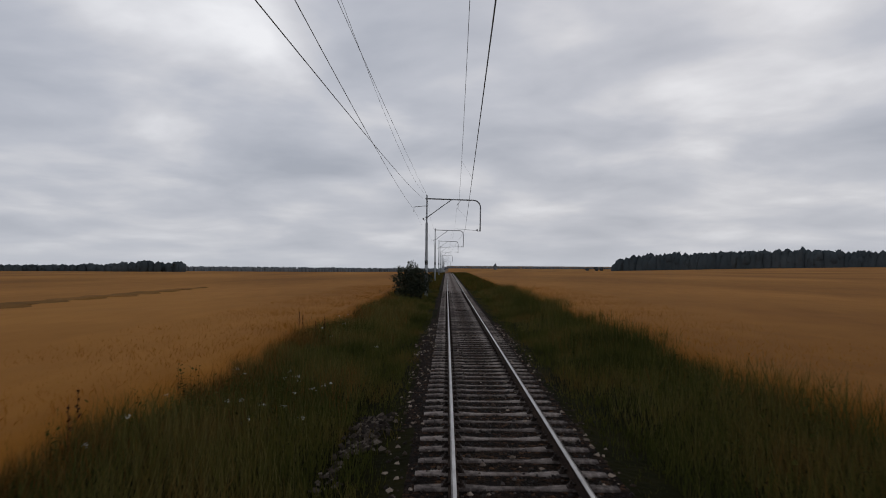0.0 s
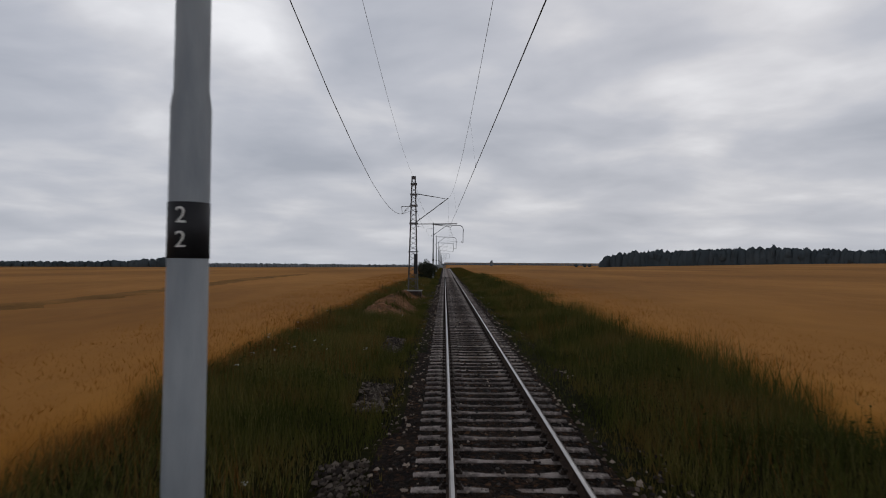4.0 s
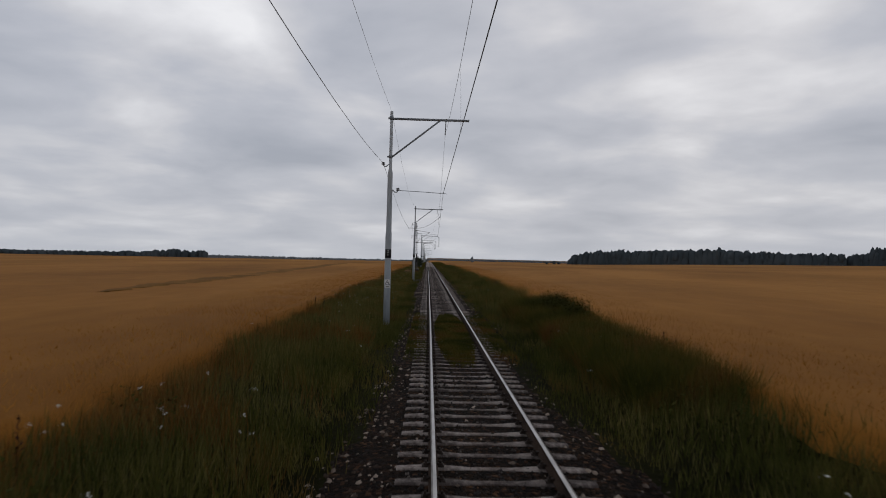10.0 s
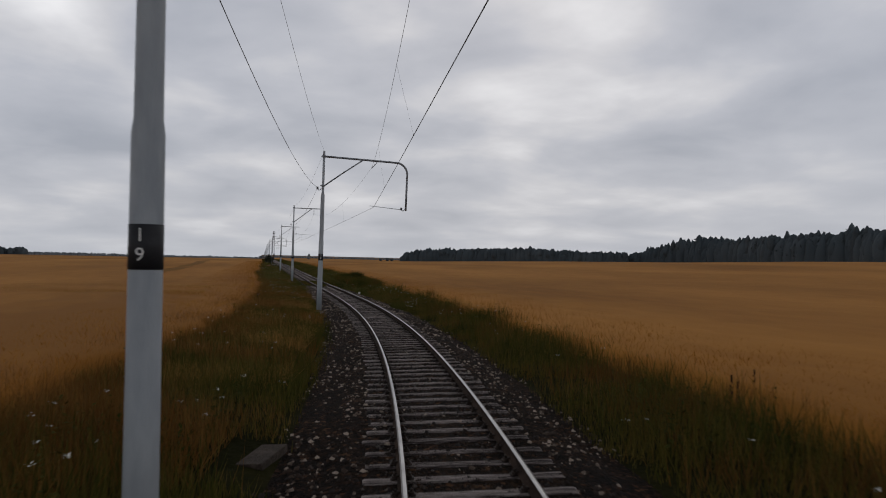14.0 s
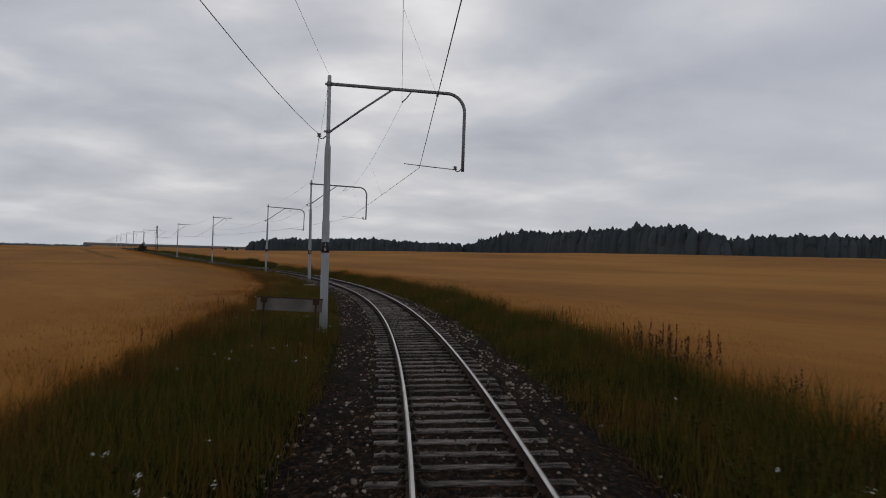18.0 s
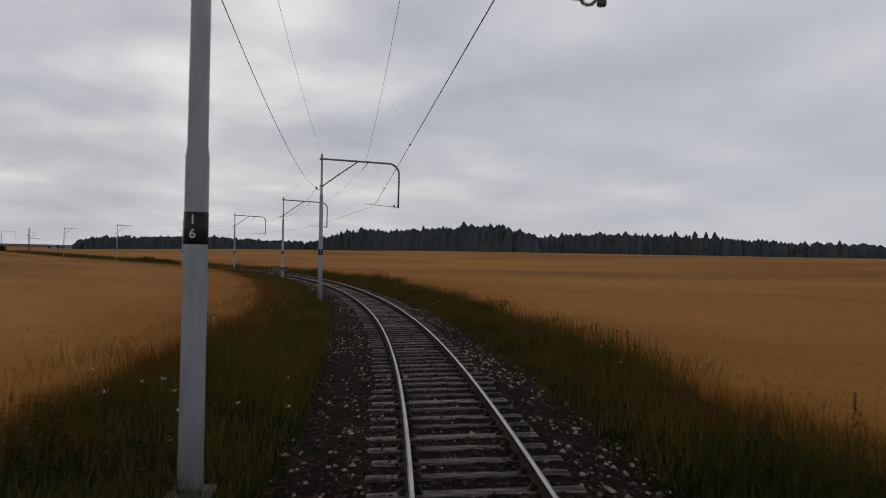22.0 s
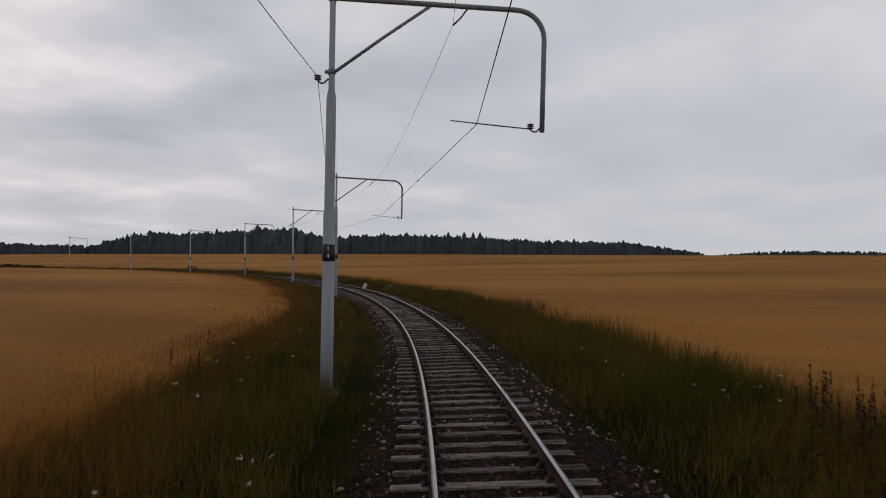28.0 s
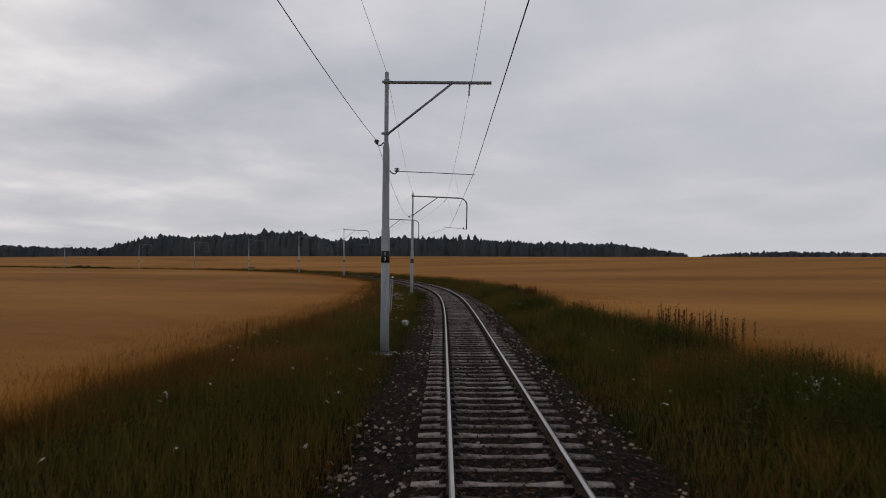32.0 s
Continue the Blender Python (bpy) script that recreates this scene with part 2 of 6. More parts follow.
M = dict(
    block=mat("earthy_concrete", [(0.022, 0.015, 0.010), (0.045, 0.032, 0.023), (0.09, 0.068, 0.052)], 2.0, 0.9, bump=0.5, fine=0.6),
    soil=mat("field_soil", [(0.10, 0.065, 0.035), (0.17, 0.11, 0.06)], 0.3, 0.95, bump=0.6),
    wheat=mat("ripe_wheat", [(0.245, 0.101, 0.017), (0.345, 0.145, 0.025), (0.44, 0.195, 0.037)], 0.05, 0.95, bump=0.35, bump_scale=14.0, fine=0.22, fine_scale=1.1, stretch=(1, 0.3, 1), span=(0.34, 0.66), spec=0.05, sheen=0.05),
    ear=mat("wheat_ears", [(0.32, 0.138, 0.024), (0.39, 0.172, 0.032), (0.47, 0.225, 0.048)], 0.05, 0.9, island=0.2, fine=0.1, spec=0.05),
    # turf near black: shade at the foot of the blades put into its colour
    verge=mat("shaded_verge_turf", [(0.009, 0.009, 0.002), (0.015, 0.015, 0.004), (0.025, 0.022, 0.006)], 0.5, 0.95, bump=1.0, bump_scale=9.0, fine=0.5, spec=0.03),
    grass=mat("grass_blades", [(0.036, 0.042, 0.008), (0.066, 0.066, 0.012), (0.112, 0.086, 0.018), (0.13, 0.064, 0.018)], 0.42, 0.8, span=(0.34, 0.64), island=0.10, fine=0.35, fine_scale=2.2, spec=0.05),
    green=mat("green_grass_blades", [(0.040, 0.047, 0.010), (0.070, 0.075, 0.017), (0.112, 0.100, 0.025), (0.14, 0.092, 0.027)], 0.36, 0.8, span=(0.34, 0.66), island=0.10, fine=0.35, fine_scale=2.0, spec=0.04),
    straw=mat("dry_grass", [(0.115, 0.051, 0.012), (0.18, 0.083, 0.020), (0.27, 0.138, 0.038)], 0.4, 0.85, island=0.22, fine=0.25, fine_scale=2.0, spec=0.08),
    seed=mat("seeding_grass", [(0.105, 0.100, 0.030), (0.165, 0.145, 0.046), (0.235, 0.185, 0.064)], 0.35, 0.85, island=0.12, fine=0.3, fine_scale=1.8, spec=0.05),
    tawny=mat("tawny_grass", [(0.090, 0.082, 0.019), (0.148, 0.114, 0.027), (0.21, 0.130, 0.036)], 0.35, 0.85, island=0.12, fine=0.35, fine_scale=1.8, spec=0.05),
    rank=mat("rank_grass_blades", [(0.040, 0.046, 0.008), (0.075, 0.074, 0.014), (0.120, 0.098, 0.022)], 0.5, 0.85, island=0.12, fine=0.35, fine_scale=2.2, spec=0.05),
    weed=mat("weed_leaves", [(0.028, 0.032, 0.006), (0.042, 0.045, 0.009), (0.066, 0.061, 0.015)], 0.5, 0.95, island=0.12, fine=0.2, spec=0.03),
    dock=mat("dock_seed_heads", [(0.030, 0.014, 0.009), (0.062, 0.027, 0.014)], 1.0, 0.9, island=0.4, spec=0.1),
    petal=mat("white_petals", [(0.55, 0.55, 0.48), (0.78, 0.78, 0.72)], 2.0, 0.7, island=0.4),
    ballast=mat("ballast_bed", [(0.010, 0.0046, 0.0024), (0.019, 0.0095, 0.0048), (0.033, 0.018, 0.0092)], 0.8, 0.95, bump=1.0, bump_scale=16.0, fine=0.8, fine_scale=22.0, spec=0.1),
    stone=mat("ballast_stones", [(0.011, 0.0055, 0.0033), (0.023, 0.0125, 0.0076), (0.062, 0.038, 0.025), (0.42, 0.335, 0.265)], 0.6, 0.8, bump=0.4, bump_scale=60.0, island=0.95, fine=0.2, span=(0.16, 0.90)),
    dull=mat("weathered_stones", [(0.016, 0.010, 0.007), (0.036, 0.025, 0.018), (0.080, 0.060, 0.046), (0.19, 0.155, 0.125)], 0.6, 0.9, bump=0.4, bump_scale=60.0, island=0.9, fine=0.2, span=(0.16, 0.90)),
    oiled=mat("oily_ballast_stones", [(0.008, 0.005, 0.004), (0.016, 0.011, 0.009), (0.034, 0.025, 0.021), (0.13, 0.105, 0.092)], 0.6, 0.7, bump=0.4, bump_scale=60.0, island=0.9, fine=0.2, span=(0.16, 0.98)),
    concrete=mat("sleeper_concrete", [(0.10, 0.080, 0.072), (0.255, 0.212, 0.190), (0.46, 0.395, 0.358)], 3.0, 0.85, bump=0.8, bump_scale=30.0, piece=0.4, fine=1.0, fine_scale=14, span=(0.25, 0.78)),
    timber=mat("sleeper_timber", [(0.017, 0.013, 0.0115), (0.13, 0.103, 0.096), (0.34, 0.288, 0.266), (0.54, 0.47, 0.435)], 1.4, 0.8, bump=1.0, bump_scale=20.0, piece=0.25, fine=1.9, fine_scale=9, stretch=(0.35, 7, 7), span=(0.22, 0.86), spec=0.12),
    rail=mat("rail_rust", [(0.020, 0.013, 0.010), (0.042, 0.026, 0.018), (0.065, 0.042, 0.030)], 2.0, 0.9, spec=0.12, bump=0.3, bump_scale=50.0, fine=0.5),
    shine=mat("rail_worn_steel", [(0.27, 0.26, 0.25), (0.48, 0.465, 0.45)], 1.6, 0.30, metal=1.0, fine=0.4, fine_scale=40),
    worn=mat("rail_dull_steel", [(0.075, 0.064, 0.058), (0.15, 0.132, 0.122), (0.21, 0.19, 0.178)], 2.5, 0.5, metal=0.7, fine=0.6, fine_scale=30),
    clip=mat("fastening_iron", [(0.03, 0.022, 0.018), (0.07, 0.05, 0.04)], 8.0, 0.7, metal=0.5),
    pole=mat("mast_concrete", [(0.27, 0.30, 0.325), (0.37, 0.40, 0.42), (0.46, 0.49, 0.505)], 0.9, 0.7, bump=0.15, bump_scale=60.0, fine=0.4, fine_scale=9, stretch=(1, 1, 0.25)),
    steel=mat("mast_paint_grey", [(0.17, 0.185, 0.20), (0.235, 0.25, 0.265)], 0.8, 0.5, metal=0.1, fine=0.15, fine_scale=8),
    lattice=mat("lattice_paint_dark", [(0.062, 0.058, 0.058), (0.105, 0.099, 0.098), (0.16, 0.15, 0.147)], 1.5, 0.6, metal=0.15, fine=0.5, fine_scale=12),
    black=mat("black_paint", [(0.012, 0.012, 0.014), (0.03, 0.03, 0.033)], 4.0, 0.6),
    white=mat("white_paint", [(0.62, 0.61, 0.57), (0.80, 0.79, 0.76)], 4.0, 0.7, fine=0.6, fine_scale=30),
    pale=mat("foundation_concrete", [(0.30, 0.29, 0.27), (0.48, 0.47, 0.44)], 2.5, 0.9, bump=0.4, fine=0.5),
    footing=mat("dirty_concrete", [(0.06, 0.052, 0.045), (0.13, 0.118, 0.105), (0.20, 0.185, 0.17)], 3.0, 0.9, bump=0.4, fine=0.5),
    insul=mat("glazed_insulator", [(0.10, 0.098, 0.10), (0.20, 0.198, 0.20)], 5.0, 0.3, spec=0.5),
    wire=mat("weathered_copper", [(0.050, 0.052, 0.054), (0.085, 0.088, 0.09)], 3.0, 0.55, metal=0.3),
    earth=mat("dug_earth", [(0.095, 0.043, 0.017), (0.185, 0.084, 0.035), (0.30, 0.145, 0.066)], 1.1, 0.95, bump=1.0, bump_scale=9.0, fine=0.7, fine_scale=7.0),
    bark=mat("bark", [(0.035, 0.028, 0.022), (0.07, 0.056, 0.045)], 3.0, 0.9, bump=0.6),
    leaf=mat("bush_leaves", [(0.012, 0.017, 0.009), (0.024, 0.031, 0.016), (0.045, 0.052, 0.027)], 1.0, 0.7, island=0.6),
    # woods: blue-grey tint of haze over distance put into the foliage colour
    wood=mat("haze_tinted_foliage", [(0.056, 0.071, 0.080), (0.071, 0.087, 0.096), (0.088, 0.104, 0.112)], 0.03, 0.95, island=0.10, fine=0.1, fine_scale=0.3, spec=0.05),
    # far woods: aerial haze mixed into the base colour as pale blue-grey
    haze=mat("hazed_foliage", [(0.15, 0.170, 0.188), (0.19, 0.21, 0.225)], 0.01, 0.95, fine=0.1, fine_scale=0.1, spec=0.02),
    trodden=mat("trodden_wheat", [(0.175, 0.086, 0.020), (0.235, 0.114, 0.026), (0.31, 0.146, 0.034)], 0.25, 0.95, bump=0.4, bump_scale=9.0, fine=0.5, spec=0.05),
    lodged=mat("pale_lodged_wheat", [(0.33, 0.165, 0.042), (0.42, 0.225, 0.066), (0.50, 0.29, 0.095)], 0.25, 0.95, bump=0.5, bump_scale=9.0, fine=0.6, spec=0.05),
    board=mat("weathered_board", [(0.11, 0.10, 0.085), (0.19, 0.17, 0.15)], 3.0, 0.7, fine=0.5),
    rust=mat("rusty_iron", [(0.05, 0.028, 0.02), (0.10, 0.055, 0.035)], 5.0, 0.8, metal=0.3),
    galv=mat("galvanised_steel", [(0.28, 0.30, 0.32), (0.42, 0.44, 0.46)], 4.0, 0.5, metal=0.5),
)


def gravel(m, scale):
    """Breaks a surface into stones: a tone and a rounded relief for each cell."""
    N, L = m.node_tree.nodes, m.node_tree.links
    bsdf = N["Principled BSDF"]
    geo = N.new("ShaderNodeNewGeometry")
    cells, near = N.new("ShaderNodeTexVoronoi"), N.new("ShaderNodeTexVoronoi")
    near.feature = "DISTANCE_TO_EDGE"
    for n in (cells, near):
        n.inputs["Scale"].default_value = scale
        L.new(geo.outputs["Position"], n.inputs["Vector"])
    tone = N.new("ShaderNodeValToRGB")
    sep = N.new("ShaderNodeSeparateColor")
    L.new(cells.outputs["Color"], sep.inputs[0])
    L.new(sep.outputs[0], tone.inputs[0])
    el = tone.color_ramp.elements
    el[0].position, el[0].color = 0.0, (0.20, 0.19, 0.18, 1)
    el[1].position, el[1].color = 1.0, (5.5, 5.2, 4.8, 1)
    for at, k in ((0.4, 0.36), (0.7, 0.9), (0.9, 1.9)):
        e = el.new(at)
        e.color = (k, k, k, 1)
    mul = N.new("ShaderNodeMix")
    mul.data_type, mul.blend_type = "RGBA", "MULTIPLY"
    mul.inputs[0].default_value = 1.0
    old = bsdf.inputs["Base Color"].links[0].from_socket
    L.new(old, mul.inputs[6])
    L.new(tone.outputs[0], mul.inputs[7])
    L.new(mul.outputs[2], bsdf.inputs["Base Color"])
    bp = N.new("ShaderNodeBump")
    bp.inputs["Strength"].default_value, bp.inputs["Distance"].default_value = 1.0, 0.06
    L.new(near.outputs["Distance"], bp.inputs["Height"])
    L.new(bp.outputs[0], bsdf.inputs["Normal"])


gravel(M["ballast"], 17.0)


def oily(m):
    """Old dripped oil: a dark ragged stain along the middle of each sleeper."""
    N, L = m.node_tree.nodes, m.node_tree.links
    bsdf = N["Principled BSDF"]
    co, sep, no = N.new("ShaderNodeTexCoord"), N.new("ShaderNodeSeparateXYZ"), N.new("ShaderNodeTexNoise")
    L.new(co.outputs["Object"], sep.inputs[0])
    L.new(co.outputs["Object"], no.inputs["Vector"])
    no.inputs["Scale"].default_value = 9.0
    mag = N.new("ShaderNodeMath")
    mag.operation = "ABSOLUTE"
    L.new(sep.outputs[0], mag.inputs[0])
    rag = N.new("ShaderNodeMath")
    rag.operation = "MULTIPLY_ADD"
    L.new(no.outputs[0], rag.inputs[0])
    rag.inputs[1].default_value = 0.22
    L.new(mag.outputs[0], rag.inputs[2])
    tone = N.new("ShaderNodeValToRGB")
    L.new(rag.outputs[0], tone.inputs[0])
    el = tone.color_ramp.elements
    el[0].position, el[0].color = 0.20, (0.60, 0.56, 0.54, 1)
    el[1].position, el[1].color = 0.42, (1, 1, 1, 1)
    mul = N.new("ShaderNodeMix")
    mul.data_type, mul.blend_type = "RGBA", "MULTIPLY"
    mul.inputs[0].default_value = 1.0
    L.new(bsdf.inputs["Base Color"].links[0].from_socket, mul.inputs[6])
    L.new(tone.outputs[0], mul.inputs[7])
    L.new(mul.outputs[2], bsdf.inputs["Base Color"])


oily(M["concrete"])


# ---- mesh helpers ----
def part(name, data, material=None, parent=None, label="", m=None):
    """Links a bmesh or mesh as one object under a thing or part."""
    if isinstance(data, bmesh.types.BMesh):
        me = bpy.data.meshes.new(name)
        data.to_mesh(me)
        data.free()
    else:
        me = data
    for mt in material if isinstance(material, (list, tuple)) else (material,):
        if mt is not None and mt.name not in me.materials:
            me.materials.append(mt)
    ob = new(name, me)
    if m is not None:
        ob.matrix_basis = m
    ob.parent = parent
    if label:
        ob["label"] = label
    return ob


def thing(name, label, category, group="", kind="", m=None):
    ob = new(name)
    ob.empty_display_size = 0.2
    if m is not None:
        ob.matrix_basis = m
    return tagged(ob, label, category, group, kind)


def arrays(name, verts, faces, smooth=False, slots=None):
    """A mesh from arrays; all faces have the same number of corners."""
    v, f = np.asarray(verts, np.float32).reshape(-1, 3), np.asarray(faces, np.int32)
    me = bpy.data.meshes.new(name)
    k = f.shape[1]
    me.vertices.add(len(v))
    me.vertices.foreach_set("co", v.ravel())
    me.loops.add(f.size)
    me.loops.foreach_set("vertex_index", f.ravel())
    me.polygons.add(len(f))
    me.polygons.foreach_set("loop_start", np.arange(0, f.size, k, dtype=np.int32))
    if smooth:
        me.polygons.foreach_set("use_smooth", np.ones(len(f), bool))
    if slots is not None:
        me.polygons.foreach_set("material_index", np.asarray(slots, np.int32))
    me.update(calc_edges=True)
    return me


def sheet(name, P, smooth=True, slots=None):
    """A grid of points (rows, columns, 3) as quads."""
    r, c = P.shape[:2]
    i = np.arange(r * c).reshape(r, c)
    f = np.stack([i[:-1, :-1], i[:-1, 1:], i[1:, 1:], i[1:, :-1]], -1).reshape(-1, 4)
    return arrays(name, P.reshape(-1, 3), f, smooth, slots)


def sweep(pts, radius, n=6, close=True):
    """A tube along a line of points."""
    pts = np.asarray(pts, float)
    rad = np.broadcast_to(np.asarray(radius, float), (len(pts),))
    d = np.gradient(pts, axis=0)
    d /= np.linalg.norm(d, axis=1)[:, None]
    ref = np.where(np.abs(d[:, 2:3]) > 0.9, np.array([[1.0, 0, 0]]), np.array([[0, 0, 1.0]]))
    u = np.cross(d, ref)
    for i in range(1, len(u)):
        u[i] = u[i] / np.linalg.norm(u[i])
        if u[i] @ u[i - 1] < 0:
            u[i] = -u[i]
    u /= np.linalg.norm(u, axis=1)[:, None]
    w = np.cross(d, u)
    a = np.arange(n) * 2 * math.pi / n
    P = pts[:, None] + rad[:, None, None] * (np.cos(a)[None, :, None] * u[:, None] + np.sin(a)[None, :, None] * w[:, None])
    bm = bmesh.new()
    rings = [[bm.verts.new(q) for q in ring] for ring in P]
    for r0, r1 in zip(rings, rings[1:]):
        for j in range(n):
            f = bm.faces.new((r0[j], r0[(j + 1) % n], r1[(j + 1) % n], r1[j]))
            f.smooth = True
    if close:
        bm.faces.new(rings[0][::-1])
        bm.faces.new(rings[-1])
    bmesh.ops.recalc_face_normals(bm, faces=bm.faces)
    return bm


def box(x0, x1, y0, y1, z0, z1, bevel=0.0, bm=None):
    own = bmesh.new()
    r = bmesh.ops.create_cube(own, size=1.0)
    for v in r["verts"]:
        v.co = Vector((x0 if v.co.x < 0 else x1, y0 if v.co.y < 0 else y1, z0 if v.co.z < 0 else z1))
    if bevel:
        bmesh.ops.bevel(own, geom=own.edges[:], offset=bevel, segments=2, affect="EDGES", profile=0.6)
    if bm is None:
        return own
    me = bpy.data.meshes.new("t")
    own.to_mesh(me)
    own.free()
    bm.from_mesh(me)
    bpy.data.meshes.remove(me)
    return bm


def lathe(profile, n=16):
    """A turned body from (radius, z) pairs."""
    bm = bmesh.new()
    rings = []
    for r, z in profile:
        rings.append([bm.verts.new((r * math.cos(2 * math.pi * j / n), r * math.sin(2 * math.pi * j / n), z)) for j in range(n)])
    for r0, r1 in zip(rings, rings[1:]):
        for j in range(n):
            f = bm.faces.new((r0[j], r0[(j + 1) % n], r1[(j + 1) % n], r1[j]))
            f.smooth = True
    bm.faces.new(rings[0][::-1])
    bm.faces.new(rings[-1])
    return bm


def joined(bms):
    bm = bmesh.new()
    for b in bms:
        me = bpy.data.meshes.new("t")
        b.to_mesh(me)
        b.free()
        bm.from_mesh(me)
        bpy.data.meshes.remove(me)
    return bm


def shifted(bm, m):
    bm.transform(m)
    return bm


def wave(x, y, seed=0.0):
    """A smooth random field, about -1 to 1, over metres."""
    return (np.sin(x * 0.31 + 1.7 * np.sin(y * 0.23 + seed) + seed) + np.sin(y * 0.37 + 1.3 * np.sin(x * 0.19 - seed) + 2.1 * seed) + 0.7 * np.sin(x * 0.83 + y * 0.71 + 3 * seed)) / 2.7


# ---- ground ----
LINE = along(SG, 0.0)[:, :2]


def nearest(x, y):
    """Track coordinates (s, l) of world points, by the nearest metre of the line."""
    x, y = np.ravel(x), np.ravel(y)
    best, bi = np.full(len(x), 1e18), np.zeros(len(x), int)
    for i in range(0, len(SG), 4):
        d = (x - LINE[i, 0]) ** 2 + (y - LINE[i, 1]) ** 2
        m = d < best
        best[m], bi[m] = d[m], i
    l = (x - LINE[bi, 0]) * np.cos(TH[bi]) + (y - LINE[bi, 1]) * np.sin(TH[bi])
    return SG[bi], np.where(l < 0, -1, 1) * np.sqrt(best)


def land(x, y, s, l):
    """Height of the fields' soil: as the track beside it, levelling out far off, and falling away to the north."""
    a = np.exp(-np.abs(l) / 160.0)
    far = np.where(l < 0, -0.0095 * np.clip(y - 90, 0, 4000), -0.007 * np.clip(y - 90, 0, 900))
    low = np.interp(s, SG, TZ) * a + far * (1 - a) - 0.20
    # the outer field swells to a broad back towards the woods
    u = np.clip(l / np.interp(y, [-150, -50, 100, 400, 700, 1200], [120, 130, 250, 380, 500, 4000]), 0, 1)
    f = u * u * (3 - 2 * u)
    return low * (1 - f) + 3.75 * f + 0.06 * wave(x / 6, y / 6, 0.4)


# one sheet out to the horizon, sunk under the trackbed
g = np.sort(np.concatenate([np.arange(-420, 421, 10.0), -420 - np.geomspace(10, 4300, 24), 420 + np.geomspace(10, 4300, 24)]))
GX, GY = np.meshgrid(g, g, indexing="ij")
gs, gl = nearest(GX, GY)
gz = land(GX.ravel(), GY.ravel(), gs, gl) - 0.05 - 0.7 * np.exp(-(gl / 13.0) ** 4)
tagged(part("ground", sheet("ground", np.stack([GX.ravel(), GY.ravel(), gz], -1).reshape(*GX.shape, 3)), M["soil"]), "brown field soil reaching to the horizon", "ground", kind="structure")

# trackbed and verges: a cross-section carried along the line


def edge_r(s):
    """Distance from the track's middle to the outer field's edge."""
    return np.interp(s, [0, 70, 100, 134, 185, 209, 236, 262, 283, 306, 345, 352, 358, 368, 400], [5.7, 5.7, 5.2, 5.3, 5.8, 6.3, 5.6, 5.5, 5.7, 6.2, 5.7, 6.0, 7.4, 7.8, 7.8])


def edge_l(s):
    """The same for the inner field."""
    return np.interp(s, [-40, 0, 15, 40, 66, 85, 110, 150, 205, 235, 262, 300, 335, 360, 380], [5.6, 6.3, 6.3, 6.1, 6.9, 6.5, 6.0, 7.0, 7.0, 5.9, 6.9, 6.0, 6.1, 7.2, 9.0])


SB = np.concatenate([np.arange(-880, -150, 8.0), np.arange(-150, 420, 1.0), np.arange(420, 519, 6.0)])
LB = np.array([-13, -10, -8, -7, -6.2, -5.6, -5, -4.4, -3.8, -3.2, -2.8, -2.45, -2.1, -1.8, -1.55, -1.35, -0.9, 0, 0.9, 1.35, 1.55, 1.8, 2.1, 2.45, 2.8, 3.2, 3.8, 4.4, 5, 5.6, 6.2, 7, 8, 10, 13])
SHAPE = np.interp(np.abs(LB), [0, 1.3, 1.5, 2.4, 2.9, 3.6, 5.6, 8, 13], [-0.198, -0.198, -0.215, -0.36, -0.28, -0.24, -0.20, -0.22, -0.34])
bs, bl = np.meshgrid(SB, LB, indexing="ij")
BP = along(bs, bl)
bump = 0.05 * wave(BP[..., 0] * 2.2, BP[..., 1] * 2.2, 1.1) + 0.03 * wave(BP[..., 0] * 6, BP[..., 1] * 6, 2.2)
BP[..., 2] += SHAPE[None, :] + np.where(np.abs(bl) > 1.7, bump, bump * 0.15) + np.where(np.abs(bl) < 2, rail_z(bs, bl), 0)


def stony(s):
    """Outer edges of the bare ballast, left and right, at s."""
    curve = np.interp(s, [104, 112, 372, 384], [0, 1, 1, 0.3])
    return -1.98 + np.interp(s, [40, 46, 66, 72, 102, 110], [0.42, -0.1, -0.1, 0.42, 0.42, 0]) - 0.45 * curve - 0.15 * np.sin(s * 0.21) + np.interp(s, [284, 300, 335, 352], [0, 0.75, 0.65, 0.3]), 1.36 + 1.09 * curve - np.interp(s, [290, 305], [0, 0.4]) + 0.12 * np.sin(s * 0.17)


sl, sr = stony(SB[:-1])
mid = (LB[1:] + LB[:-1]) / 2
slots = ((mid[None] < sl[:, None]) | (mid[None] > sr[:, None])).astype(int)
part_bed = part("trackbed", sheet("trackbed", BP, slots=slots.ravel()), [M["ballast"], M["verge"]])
tagged(part_bed, "dark gravel trackbed with grassy verges on both sides", "trackbed", kind="structure")


def bed_z(s, l):
    """Height of the bed's surface above the rail line at (s, l)."""
    return np.interp(np.abs(l), [0, 1.3, 1.5, 2.4, 2.9, 3.6, 5.6, 8, 13], [-0.198, -0.198, -0.215, -0.36, -0.28, -0.24, -0.20, -0.22, -0.34])


# ---- wheat ----
TOP = 0.58


def canopy(s, l, edge, out):
    """World points of the crop's upper surface."""
    P = along(s, l)
    P[..., 2] = land(P[..., 0], P[..., 1], s, l) + (TOP - 0.09 * np.clip((7.0 - out) / 4.0, 0, 1) + 0.05 * wave(P[..., 0] * 2.5, P[..., 1] * 2.5, 0.7) + 0.03 * wave(P[..., 0] * 7, P[..., 1] * 7, 1.9)) * edge
    return P


